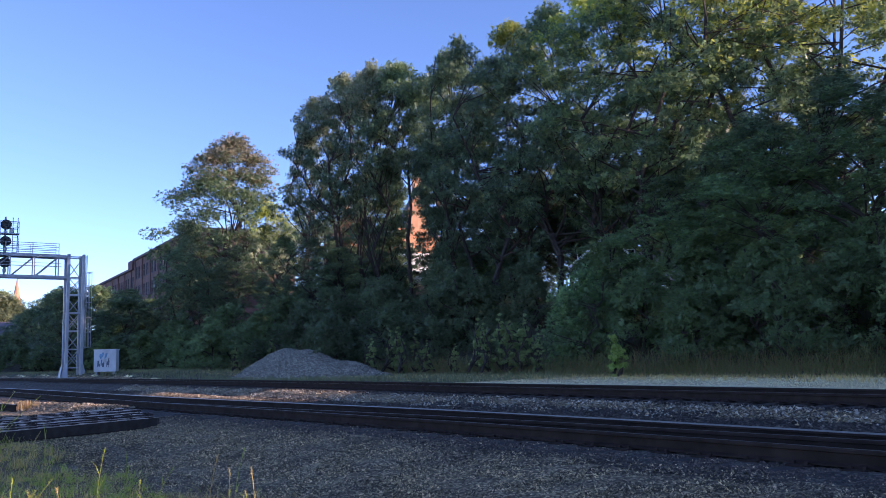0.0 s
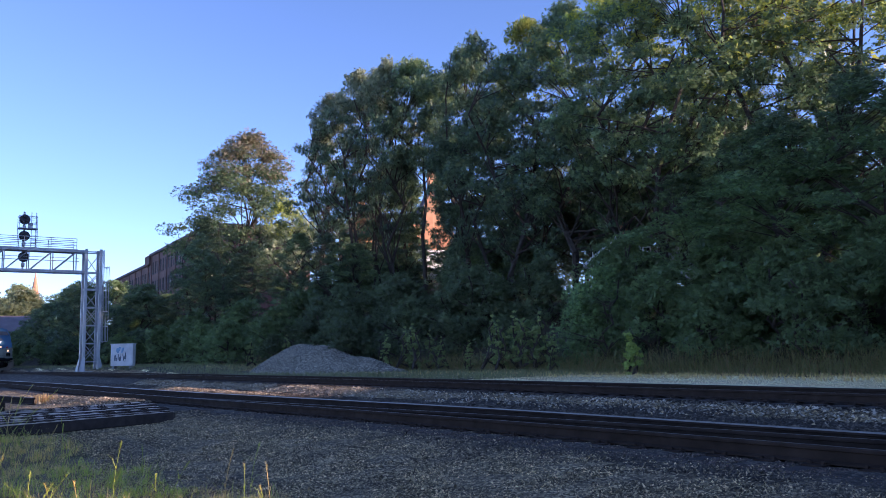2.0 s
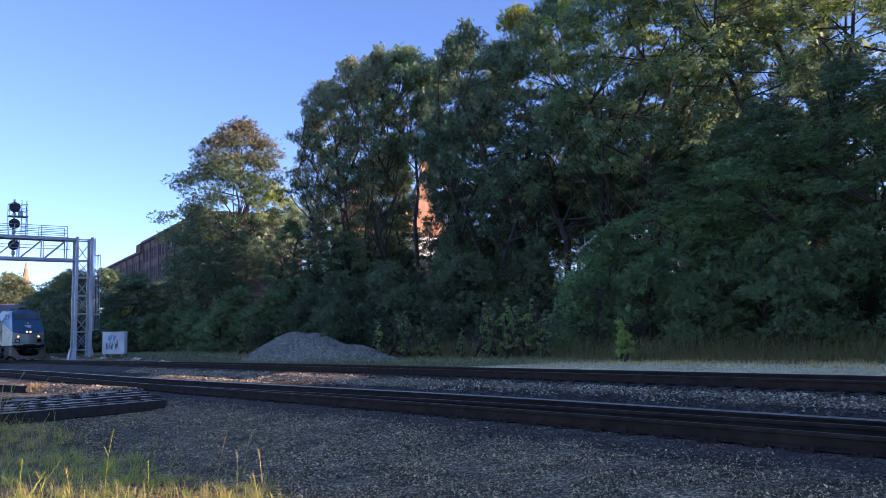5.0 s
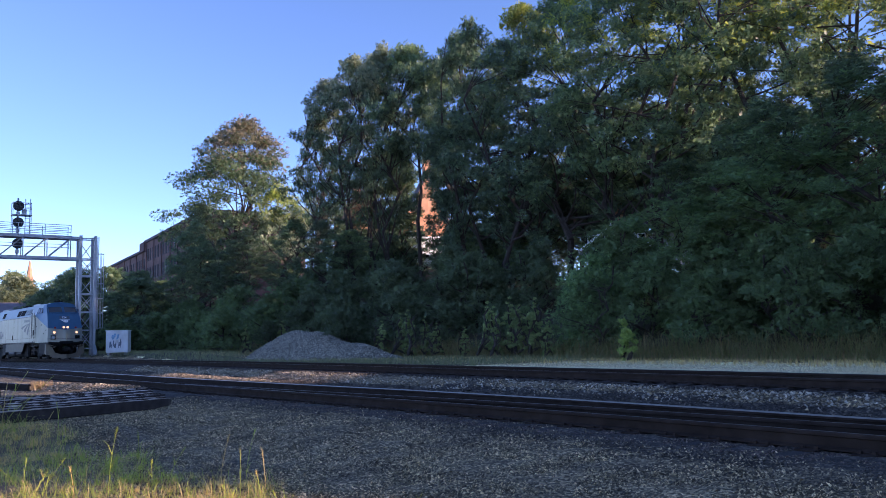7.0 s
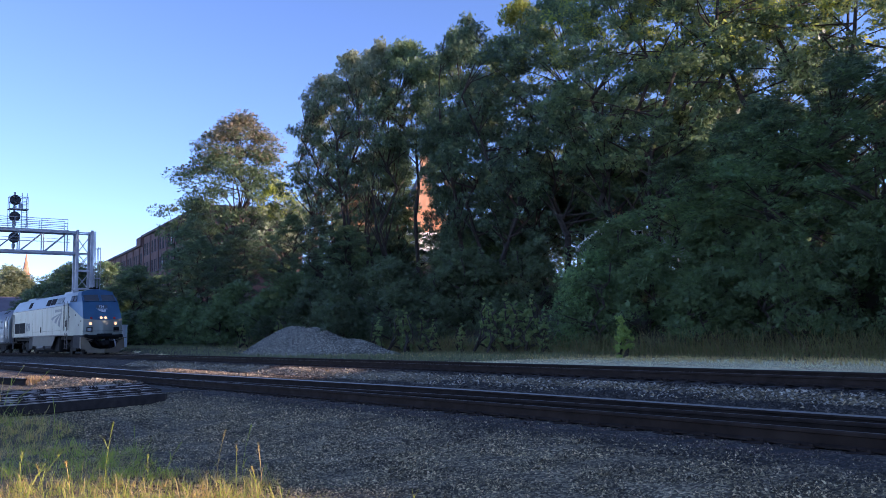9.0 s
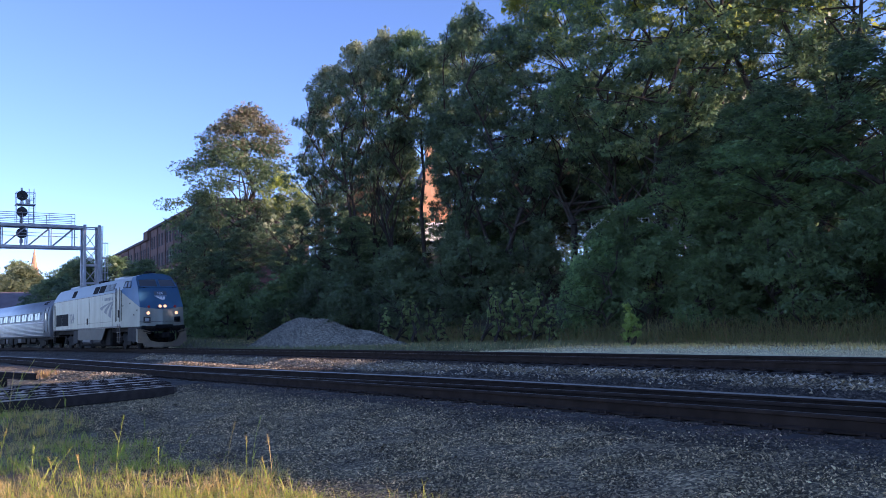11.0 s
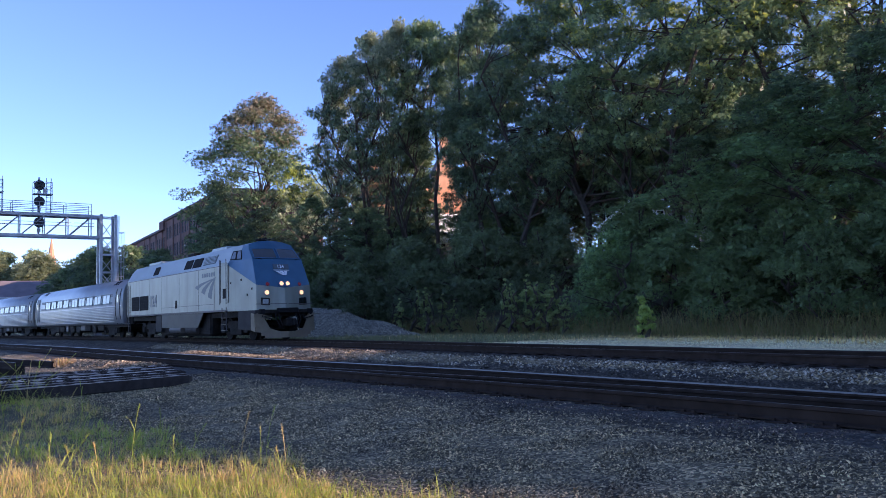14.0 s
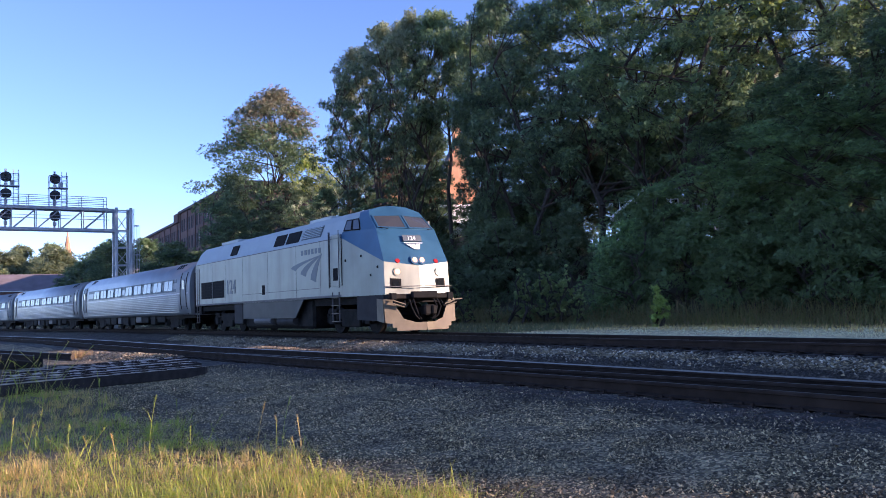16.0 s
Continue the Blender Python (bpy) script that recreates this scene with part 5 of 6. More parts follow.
def signal_bridge():
    br = thing("signal_bridge", pose(-72, 0, 0), "grey galvanised steel lattice signal bridge spanning the tracks", "signal bridge")
    tower(br, 14.72, True)
    tower(br, -1.4, False)
    y0, y1 = -2.0, 14.2
    for x in (-0.5, 0.5):
        for z in (8.07, 9.73):
            part("chord", boxes((x - 0.09, x + 0.09, y0, y1, z - 0.11, z + 0.11), bevel=0.012), GALV, br, "heavy steel chord")
        k, y = 0, 13.4
        while y > y0 + 1:
            part("post", boxes((x - 0.04, x + 0.04, y - 0.04, y + 0.04, 8.1, 9.7)), GALV, br)
            part("diagonal", rods([((x, y, 9.65), (x, y - 1.6, 8.15))], 0.05, 4), GALV, br)
            y -= 1.72
    for i in range(10):
        y = 13.4 - i * 1.72
        part("cross_tie", boxes((-0.5, 0.5, y - 0.04, y + 0.04, 8.02, 8.10)), GALV, br)
        part("cross_tie", boxes((-0.5, 0.5, y - 0.04, y + 0.04, 9.70, 9.78)), GALV, br)
    part("walkway", boxes((-0.55, 0.55, y0, 13.5, 9.84, 9.88)), GALV, br, "grating walkway")
    for x in (-0.6, 0.6):
        for z in (10.72, 10.42, 10.15):
            part("railing", rods([((x, y0, z), (x, 13.4, z))], 0.024, 6), GALV, br)
        for i in range(9):
            y = 13.4 - i * 1.9
            part("railing_post", rods([((x, y, 9.8), (x, y, 10.74))], 0.026, 6), GALV, br)
    part("conduit", rods([((0.62, y0, 8.9), (0.62, 13.6, 8.9))], 0.03, 6), GALV, br)
    part("conduit", rods([((0.62, y0, 9.15), (0.62, 13.6, 9.15))], 0.02, 6), GALV, br)
    for y in (9.63, 6.16):
        signal_cluster(y)


signal_bridge()


# ---------------------------------------------------------------- cabinet, gravel heap, stacked ties, loose rails
def cabinet():
    white = material("chalky_white_paint", (0.66, 0.68, 0.70), 0.6, vary=0.1, scale=2, fine=30, bump=0.05, dirt=(0.45, 0.44, 0.42), dirt_amount=0.6)
    blue = material("faded_blue_spray_paint", (0.22, 0.40, 0.58), 0.7, vary=0.3, scale=5, fine=30, bump=0)
    grey = material("dark_spray_paint", (0.12, 0.15, 0.19), 0.7, vary=0.3, scale=5, fine=30, bump=0)
    c = thing("equipment_cabinet", pose(-64.4, 15.5, 0.45, 0, 0, -27), "white trackside equipment cabinet with faded spray paint", "cabinet")
    part("body", boxes((-0.42, 0.42, -0.78, 0.78, 0.10, 1.66), bevel=0.02), white, c)
    part("roof", boxes((-0.47, 0.47, -0.83, 0.83, 1.66, 1.72), bevel=0.015), white, c)
    for y in (-0.6, 0.6):
        part("foot", boxes((-0.4, 0.4, y - 0.08, y + 0.08, -0.1, 0.10)), CONCRETE, c)
    for y0, y1 in ((-0.76, -0.01), (0.01, 0.76)):
        d = part("door", boxes((0.42, 0.436, y0, y1, 0.16, 1.62), bevel=0.005), white, c)
        part("handle", boxes((0.436, 0.46, (y0 if y0 > 0 else y1) - 0.02 + (0.05 if y0 > 0 else -0.05), (y0 if y0 > 0 else y1) + 0.02 + (0.05 if y0 > 0 else -0.05), 0.8, 1.0)), GALV, d)
    r = random.Random(4)
    for k in range(22):
        top = k % 3 == 0
        y, z, w, h = (r.uniform(-0.42, 0.0), r.uniform(1.02, 1.2), r.uniform(0.08, 0.16), r.uniform(0.2, 0.32)) if top else (r.uniform(-0.55, 0.3), r.uniform(0.38, 0.6), r.uniform(0.03, 0.07), r.uniform(0.25, 0.5))
        part("paint_mark", slab([(0.438, y, z), (0.438, y + w, z + 0.03), (0.438, y + w * 1.4, z + h), (0.438, y + w * 0.3, z + h * 0.95)], 0.003 + k * 0.0006, (1, 0, 0)), blue if top else grey, c, "sprayed mark")


cabinet()


def heap():
    """A long heap of grey gravel with a lower tail, loose stones on its skin."""
    r = np.random.default_rng(8)
    xs, ys = np.linspace(-9.5, 9.5, 120), np.linspace(-4, 4, 60)
    X, Y = np.meshgrid(xs, ys, indexing="ij")

    def shape(X, Y):
        ridge = np.interp(X, [-7.1, -5.2, -3.8, -2.1, -0.1, 1.7, 3.5, 5.7, 8.6], [0.0, 1.05, 1.50, 1.70, 1.62, 1.30, 0.92, 0.72, 0.0])
        return ridge + 0.10 - 0.58 * np.sqrt(Y**2 + 0.09)

    Z = np.maximum(shape(X, Y), -0.25) + r.normal(0, 0.022, X.shape) + 0.07 * np.sin(X * 1.7) * np.cos(Y * 2.1)
    n, m = X.shape
    idx = np.arange(n * m).reshape(n, m)
    q = np.stack([idx[:-1, :-1], idx[1:, :-1], idx[1:, 1:], idx[:-1, 1:]], -1).reshape(-1, 4)
    me = np_mesh("gravel_heap", np.stack([X, Y, Z], -1).reshape(-1, 3), q, [HEAP_SKIN])
    t = thing("gravel_heap", pose(-44.2, 21.6, 0.02, 0, 0, 4), "long heap of loose grey gravel beside the track", "gravel heap")
    part("mound", me, None, t, smooth=True)
    px_, py_ = r.uniform(-9, 9, 9000), r.uniform(-3.6, 3.6, 9000)
    pz = shape(px_, py_)
    k = pz > -0.1
    v, f_ = stones(np.stack([px_[k], py_[k], pz[k] + 0.01], -1), r.uniform(0.012, 0.034, k.sum()), 12)
    tagged(part("loose_stone", np_mesh("loose_stone", v, f_, [PILE_STONE]), None, t), kind="stuff")


def stones(p, size, seed):
    """Angular stones half sunk in the bed."""
    r = np.random.default_rng(seed)
    n = len(p)
    base = np.array([(1, 0, -0.3), (-0.5, 0.87, -0.3), (-0.5, -0.87, -0.3), (0.1, 0, 0.75)], float)
    v = base[None] * r.uniform(0.6, 1.35, (n, 4, 1)) + r.normal(0, 0.2, (n, 4, 3))
    v[:, :, 2] *= 0.75
    a = r.uniform(0, 6.28, n)
    c, s = np.cos(a)[:, None], np.sin(a)[:, None]
    x, y = v[:, :, 0] * c - v[:, :, 1] * s, v[:, :, 0] * s + v[:, :, 1] * c
    t = r.normal(0, 0.5, n)[:, None]
    z = v[:, :, 2] + x * t
    v = np.stack([x, y, z], -1) * np.asarray(size)[:, None, None] + p[:, None, :]
    tri = np.array([(0, 1, 3), (1, 2, 3), (2, 0, 3)])
    f_ = (np.arange(n)[:, None, None] * 4 + tri[None]).reshape(-1, 3)
    return v.reshape(-1, 3), f_


heap()


def tie_stack():
    """Used ties laid side by side in a raft, tie plates and spikes still on them."""
    r = random.Random(14)
    st = thing("tie_stack", pose(0, 0, 0), "raft of used dark wooden ties with rusty tie plates", "railway ties")
    plate = plate_mesh()
    ax = Vector((0.37, -0.929, 0))
    ang = math.degrees(math.atan2(ax.y, ax.x)) - 90
    meshes = [tie_mesh("used_tie", 4.3, 0.23, 0.20, TIE_TOP_PALE, 30 + i) for i in range(3)]
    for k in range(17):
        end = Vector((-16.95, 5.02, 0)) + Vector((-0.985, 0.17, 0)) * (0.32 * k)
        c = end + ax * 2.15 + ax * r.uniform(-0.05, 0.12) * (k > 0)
        t = part("used_tie", meshes[k % 3], None, st, "weathered tie, top coloured pale for skylight, sides dark for shade")
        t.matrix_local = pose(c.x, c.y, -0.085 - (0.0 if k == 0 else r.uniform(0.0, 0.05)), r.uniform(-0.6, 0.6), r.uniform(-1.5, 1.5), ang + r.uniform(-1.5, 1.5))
        for y in [-2.0 + 0.4 * j for j in range(11)]:
            if r.random() < 0.85:
                p = part("tie_plate", plate, None, t)
                p.matrix_local = pose(0, y + r.uniform(-0.04, 0.04), 0.002, 0, 0, r.uniform(-6, 6) + 90) @ Matrix.Diagonal((0.62, 0.52, 0.45, 1))
    for a, b in (((-21.4, 3.2), (-34.0, 0.9)), ((-21.6, 2.45), (-33.0, 0.5)), ((-22.6, 1.75), (-32.0, -0.2))):
        top = 0.13
        ln = Vector((b[0] - a[0], b[1] - a[1], 0))
        pts = [(a[0] + ln.x * i / 6, a[1] + ln.y * i / 6, top) for i in range(7)]
        ob = tagged(new("loose_rail", rail_mesh("loose_rail", pts)), "cut length of rusty rail lying on used ties", "rail", "loose rails")
    for x, y in ((-24.6, 1.9), (-27.8, 1.35), (-31, 0.75)):
        t = tagged(new("bearer_tie", tie_mesh("bearer_tie", 2.2, 0.24, 0.22, TIE_WOOD, 44)), "dark used tie under loose rails", "railway tie", "bearer ties")
        t.matrix_world = pose(x, y, -0.058, 0, 0, -8)


tie_stack()


# ---------------------------------------------------------------- buildings beyond the bank
BRICK = material("sooty_red_brick", (0.20, 0.115, 0.10), 0.9, vary=0.25, scale=0.5, fine=8, bump=0.3, dirt=(0.11, 0.085, 0.08), dirt_amount=0.6)
PALE_ROOF = material("pale_metal_roof", (0.72, 0.74, 0.78), 0.35, 0.6, vary=0.08, scale=1.0, fine=20, bump=0.05)
ORANGE_ROOF = material("orange_brown_shingle", (0.56, 0.27, 0.13), 0.9, vary=0.2, scale=0.8, fine=14, bump=0.3)
WARM_BRICK = material("orange_red_brick", (0.52, 0.28, 0.16), 0.9, vary=0.2, scale=0.8, fine=14, bump=0.3)
SLATE = material("slate_roof", (0.10, 0.085, 0.095), 0.8, vary=0.2, scale=0.6, fine=12, bump=0.3)
WHITE_WALL = material("white_clapboard", (0.70, 0.69, 0.66), 0.7, vary=0.08, scale=1, fine=20, bump=0.1)
WIN_DARK = material("dark_window_glass", (0.016, 0.018, 0.022), 0.6, vary=0.2, scale=0.4, fine=3, bump=0, spec=0.08)


def mill():
    m = thing("mill_building", pose(-168, 45.3, 0, 0, 0, -3.5), "old three-storey red brick mill with rows of tall windows", "factory")
    for x0, x1, top in ((0, 43.4, 21.2), (-42, -0.05, 19.6)):
        w = part("wall", boxes((x0, x1, 0, 16, 3.0, top)), BRICK, m, "sooty red brick wall")
        part("cornice", boxes((x0 - 0.2, x1 + 0.2, -0.35, 16.3, top, top + 0.5), bevel=0.05), SLATE, w, "dark projecting cornice")
        for row in range(4):
            z = top - 3.6 - row * 3.7
            if z < 5:
                continue
            x = x0 + 1.6
            while x < x1 - 1.6:
                win = part("window", boxes((x, x + 1.05, -0.04, 0.06, z, z + 2.2)), WIN_DARK, m, "tall dark window")
                part("sill", boxes((x - 0.1, x + 1.15, -0.14, 0.02, z - 0.16, z - 0.005)), SLATE, win)
                part("sash", boxes((x + 0.48, x + 0.56, -0.07, -0.04, z, z + 2.2), (x, x + 1.05, -0.07, -0.04, z + 1.1, z + 1.17)), WHITE_WALL if (row * 7 + int(x)) % 23 == 0 else SLATE, win)
                x += 2.15
        for x in np.arange(x0 + 0.6, x1, 6.45):
            part("pilaster", boxes((x, x + 0.5, -0.16, 0.0, 3.0, top)), BRICK, w)
    part("stair_tower", boxes((-3.5, 0.4, -0.5, 5, 19.6, 21.4)), BRICK, m, "brick stair head")


def house(name, x, y, z, turn, wx, wy, hz_, ridge, wall, roof, label, rows=2):
    h = thing(name, pose(x, y, z, 0, 0, turn), label, "house")
    w = part("wall", boxes((-wx, wx, -wy, wy, -2.0, hz_)), wall, h)
    for s in (-1, 1):
        part("gable", slab([(s * (wx - 0.2), -wy, hz_), (s * (wx - 0.2), wy, hz_), (s * (wx - 0.2), 0, ridge)], 0.2, (s, 0, 0)), wall, h)
    e = 0.45
    for s in (-1, 1):
        drop = (ridge - hz_) / wy * e
        rf = part("roof", slab([(-wx - e, s * (wy + e), hz_ - drop + 0.02), (wx + e, s * (wy + e), hz_ - drop + 0.02), (wx + e, 0, ridge + 0.02), (-wx - e, 0, ridge + 0.02)], 0.16, (0, s * 0.5, 1)), roof, h)
        part("fascia", boxes((-wx - e, wx + e, *sorted((s * (wy + e), s * (wy + e + 0.06))), hz_ - drop - 0.12, hz_ - drop + 0.12)), WHITE_WALL, h)
    for row in range(rows):
        zz = 0.9 + row * 2.9
        for i in range(3):
            yy = -wy + wy * 2 * (i + 0.5) / 3
            win = part("window", boxes((wx, wx + 0.05, yy - 0.5, yy + 0.5, zz, zz + 1.5)), WIN_DARK, h, "dark sash window")
            part("frame", boxes((wx + 0.02, wx + 0.09, yy - 0.58, yy - 0.5, zz - 0.08, zz + 1.58), (wx + 0.02, wx + 0.09, yy + 0.5, yy + 0.58, zz - 0.08, zz + 1.58), (wx + 0.02, wx + 0.09, yy - 0.58, yy + 0.58, zz + 1.5, zz + 1.58), (wx + 0.02, wx + 0.09, yy - 0.58, yy + 0.58, zz - 0.08, zz)), WHITE_WALL, win)
        for i in range(4):
            xx = -wx + wx * 2 * (i + 0.5) / 4
            win = part("window", boxes((xx - 0.5, xx + 0.5, -wy - 0.05, -wy, zz, zz + 1.5)), WIN_DARK, h, "dark sash window")
    part("chimney", boxes((-wx * 0.4, -wx * 0.4 + 0.9, -0.5, 0.5, ridge - 1.2, ridge + 1.6), bevel=0.03), WARM_BRICK, h)
    return h


def far_buildings():
    mill()
    house("brick_house", -90.5, 60.5, 11.0, -20, 1.1, 1.4, 9.0, 12.0, WARM_BRICK, SLATE, "tall orange-red brick house behind the trees", 1)
    house("white_house", -81.4, 54.3, 7.0, 70, 1.9, 3.2, 5.9, 8.9, WHITE_WALL, ORANGE_ROOF, "white house with an orange-brown roof behind the trees", 1)
    house("brick_house", -111.9, 62, 11.5, -10, 3.0, 3.0, 8.0, 11.6, WARM_BRICK, WARM_BRICK, "small orange-red brick house behind the trees", 2)
    house("garage", -38.9, 41.3, 4.9, -50, 2.2, 1.9, 1.7, 3.2, SLATE, PALE_ROOF, "low dark garage with a pale metal gable roof", 1)
    shed = house("depot_building", -236, 21, 2.0, 84, 16, 7, 6.5, 10.6, BRICK, material("purple_brown_shingle", (0.19, 0.155, 0.165), 0.9, vary=0.15, scale=0.5, fine=10, bump=0.2), "low brick building with a broad purple-brown roof", 1)
    sp = thing("church_steeple", pose(-395.8, 58.1, 0), "slender orange church steeple far down the line", "church")
    part("tower", boxes((-2.2, 2.2, -2.2, 2.2, 0, 27.5)), WARM_BRICK, sp)
    bm = bmesh.new()
    rod(bm, (0, 0, 27.5), (0, 0, 39.8), 2.1, 0.05, 8)
    part("spire", bm, WARM_BRICK, sp, "tapering eight-sided spire")
    # a board fence and a parked car at the top of the bank
    f_ = thing("board_fence", pose(-33.5, 41.0, 5.6, 0, 0, 4), "weathered grey board fence at the top of the bank", "fence")
    for i in range(40):
        part("board", boxes((-5 + i * 0.25, -5 + i * 0.25 + 0.22, -0.02, 0.02, -0.6, 1.5 + 0.05 * math.sin(i * 2.3))), CONCRETE, f_)
    for z in (0.2, 1.1):
        part("rail", boxes((-5, 5, 0.02, 0.08, z, z + 0.09)), TIE_WOOD, f_)


def parked_car():
    c = thing("parked_car", pose(-74.6, 50.0, ground_at(-74.6, 50.0), 0, 0, 12), "white parked car at the top of the bank", "car")
    paint = material("white_car_paint", (0.70, 0.71, 0.72), 0.25, vary=0.04, scale=2, fine=20, bump=0)
    prof = [(-2.2, 0.35), (-2.25, 0.75), (-2.0, 0.95), (-1.35, 1.0), (-0.75, 1.42), (0.75, 1.45), (1.5, 1.02), (2.15, 0.9), (2.25, 0.6), (2.2, 0.35)]
    bm = bmesh.new()
    a, b = [bm.verts.new((x, -0.85, z)) for x, z in prof], [bm.verts.new((x, 0.85, z)) for x, z in prof]
    bm.faces.new(a), bm.faces.new(b)
    for i in range(len(prof)):
        j = (i + 1) % len(prof)
        bm.faces.new((a[i], a[j], b[j], b[i]))
    part("body", bm, paint, c)
    for s in (-1, 1):
        part("side_window", slab([(-1.15, s * 0.853, 1.03), (1.25, s * 0.853, 1.03), (0.65, s * 0.853, 1.38), (-0.68, s * 0.853, 1.36)], 0.01, (0, s, 0)), WIN_DARK, c)
        for x in (-1.35, 1.35):
            w = part("wheel", disc((x, s * 0.80, 0.32), (0, 1, 0), 0.32, 0.2, 18), RUBBER, c)
            part("rim", disc((x, s * 0.905, 0.32), (0, 1, 0), 0.2, 0.02, 14), GALV, w)


far_buildings()
parked_car()

# ---------------------------------------------------------------- stones, grass, weeds
def gravel_cover():
    r = np.random.default_rng(31)
    n = 158000
    x = -2.0 - 16.5 * r.random(n) ** 1.35
    y = 1.2 + 6.1 * r.random(n)
    c = along(RAIL_C, x)
    on_tie = (np.abs(x[:, None] - np.array(TIE_X)[None, :]).min(1) < 0.11) & (c - y < 0.56)
    k = ~on_tie & (y < c - 0.10) & (y > 2.35 + 0.045 * np.minimum(x + 10, 0) + r.normal(0, 0.35, n))
    p = np.stack([x[k], y[k], ground_z(x[k], y[k]) + 0.004], -1)
    d = (c - y)[k]
    near = r.random(k.sum())
    ids = np.where(near < 0.9 * smoothstep(1.9, 0.5, d), np.where((d < 0.75) & (r.random(k.sum()) < 0.6), 2, 1), 0)
    v, f_ = stones(p, 0.0075 + 0.014 * r.random(k.sum()) ** 2.2, 5)
    tagged(new("gravel", np_mesh("gravel", v, f_, [BALLAST, OILY_STONE, BROWN_STONE], np.repeat(ids, 3))), "dark grey angular track ballast stones", "gravel", kind="stuff")
    # paler stones between and beside the two tracks
    n = 36000
    x = -46 + 46 * r.random(n) ** 0.8
    lo, hi = along(RAIL_A, x) + 0.55, line_y(x) - 1.15
    y = lo + (hi - lo) * r.random(n)
    p = np.stack([x, y, ground_z(x, y) + 0.01 + 0.03 * r.random(n)], -1)
    t = (y - lo) / (hi - lo) + 0.025 * np.sin(x * 1.7) + 0.02 * np.sin(x * 4.1)
    pale = smoothstep(0.71, 0.78, t) * smoothstep(0.93, 0.87, t)
    ids = np.where(r.random(n) < 0.94 * pale, np.where(r.random(n) < 0.65, 1, 0), 2)
    v, f_ = stones(p, r.uniform(0.016, 0.036, n) * np.where(ids == 1, 1.15, 1.0), 6)
    tagged(new("shoulder_stone", np_mesh("shoulder_stone", v, f_, [BALLAST, PALE_STONE, OILY_STONE], np.repeat(ids, 3))), "pale broken ballast stones between tracks", "gravel", kind="stuff")
    # a low ridge of stones in the sunlight by the stacked ties, another between the tracks
    spots = []
    for (xa, ya), (xb, yb), w, h, m in (((-31, 4.2), (-22.5, 5.75), 0.55, 0.10, 5200), ((-34, 9.7), (-25, 10.35), 0.6, 0.11, 5200)):
        t, d = r.random(m), r.normal(0, 0.5, m)
        xx, yy = xa + (xb - xa) * t, ya + (yb - ya) * t + d * w
        spots.append(np.stack([xx, yy, ground_z(xx, yy) + h * np.exp(-(d**2) * 2) * r.random(m) + 0.02], -1))
    p = np.concatenate(spots)
    v, f_ = stones(p, r.uniform(0.018, 0.042, len(p)), 7)
    tagged(new("spilled_stone", np_mesh("spilled_stone", v, f_, [SPILL_STONE])), "low ridge of pale spilled stones", "gravel", kind="stuff")


def blades(p, h, w, lean, seed, sides=1):
    """Grass blades as bent three-point strips."""
    r = np.random.default_rng(seed)
    n = len(p)
    a = r.uniform(0, 6.28, n)
    out = np.stack([np.cos(a), np.sin(a), np.zeros(n)], -1)
    side = np.stack([-np.sin(a), np.cos(a), np.zeros(n)], -1)
    h, w, lean = (np.asarray(q)[:, None] for q in (h, w, lean))
    up = np.array([0, 0, 1.0])
    m = p + up * h * 0.6 + out * lean * h * 0.3
    t = p + up * h * (1 - 0.25 * lean) + out * lean * h * 0.95
    v = np.stack([p - side * w, p + side * w, m + side * w * 0.8, m - side * w * 0.8, t + side * w * 0.08, t - side * w * 0.08], 1).reshape(-1, 3)
    i = np.arange(n)[:, None] * 6
    q = np.concatenate([i + np.array([[0, 1, 2, 3]]), i + np.array([[3, 2, 4, 5]])], 0)
    return v, q


def stalk(name, x, y, h, lean, seed, mat, turn=None):
    """A tall seeding grass stem with leaves and a spiky head."""
    r = random.Random(seed)
    t = thing(name, pose(x, y, float(ground_z(x, y)), 0, 0, r.uniform(0, 360) if turn is None else turn), "tall seeding grass stalk with bent leaves", "weed", "seeding grass stalks")
    bm = bmesh.new()
    pts = [Vector((lean * h * (i / 5) ** 1.8, 0, h * i / 5)) for i in range(6)]
    for a, b in zip(pts, pts[1:]):
        rod(bm, a, b, 0.0030, 0.0018, 5)
    part("stem", bm, mat, t)
    for k in range(3):
        base = pts[1 + k]
        ang, ln = r.uniform(0, 6.28), r.uniform(0.14, 0.32)
        d = Vector((math.cos(ang), math.sin(ang), 0))
        s = Vector((-d.y, d.x, 0)) * 0.0042
        lf = bmesh.new()
        arc = [base + d * ln * a + Vector((0, 0, ln * b)) for a, b in ((0, 0), (0.22, 0.36), (0.52, 0.52), (0.82, 0.42), (1.0, 0.22))]
        for j, (a, b) in enumerate(zip(arc, arc[1:])):
            wa, wb = 1 - 0.23 * j, 0.77 - 0.23 * j
            quad(lf, a - s * wa, a + s * wa, b + s * wb, b - s * wb)
        part("leaf", lf, mat, t)
    hd = bmesh.new()
    for k in range(22):
        q = pts[4].lerp(pts[5], 0.25 + 0.75 * k / 21)
        ang, ln = r.uniform(0, 6.28), r.uniform(0.006, 0.020)
        rod(hd, q, q + Vector((math.cos(ang) * ln, math.sin(ang) * ln, ln * 0.9)), 0.002, 0.0008, 3)
    part("seed_head", hd, mat if seed % 3 else GRASS_DRY, t)


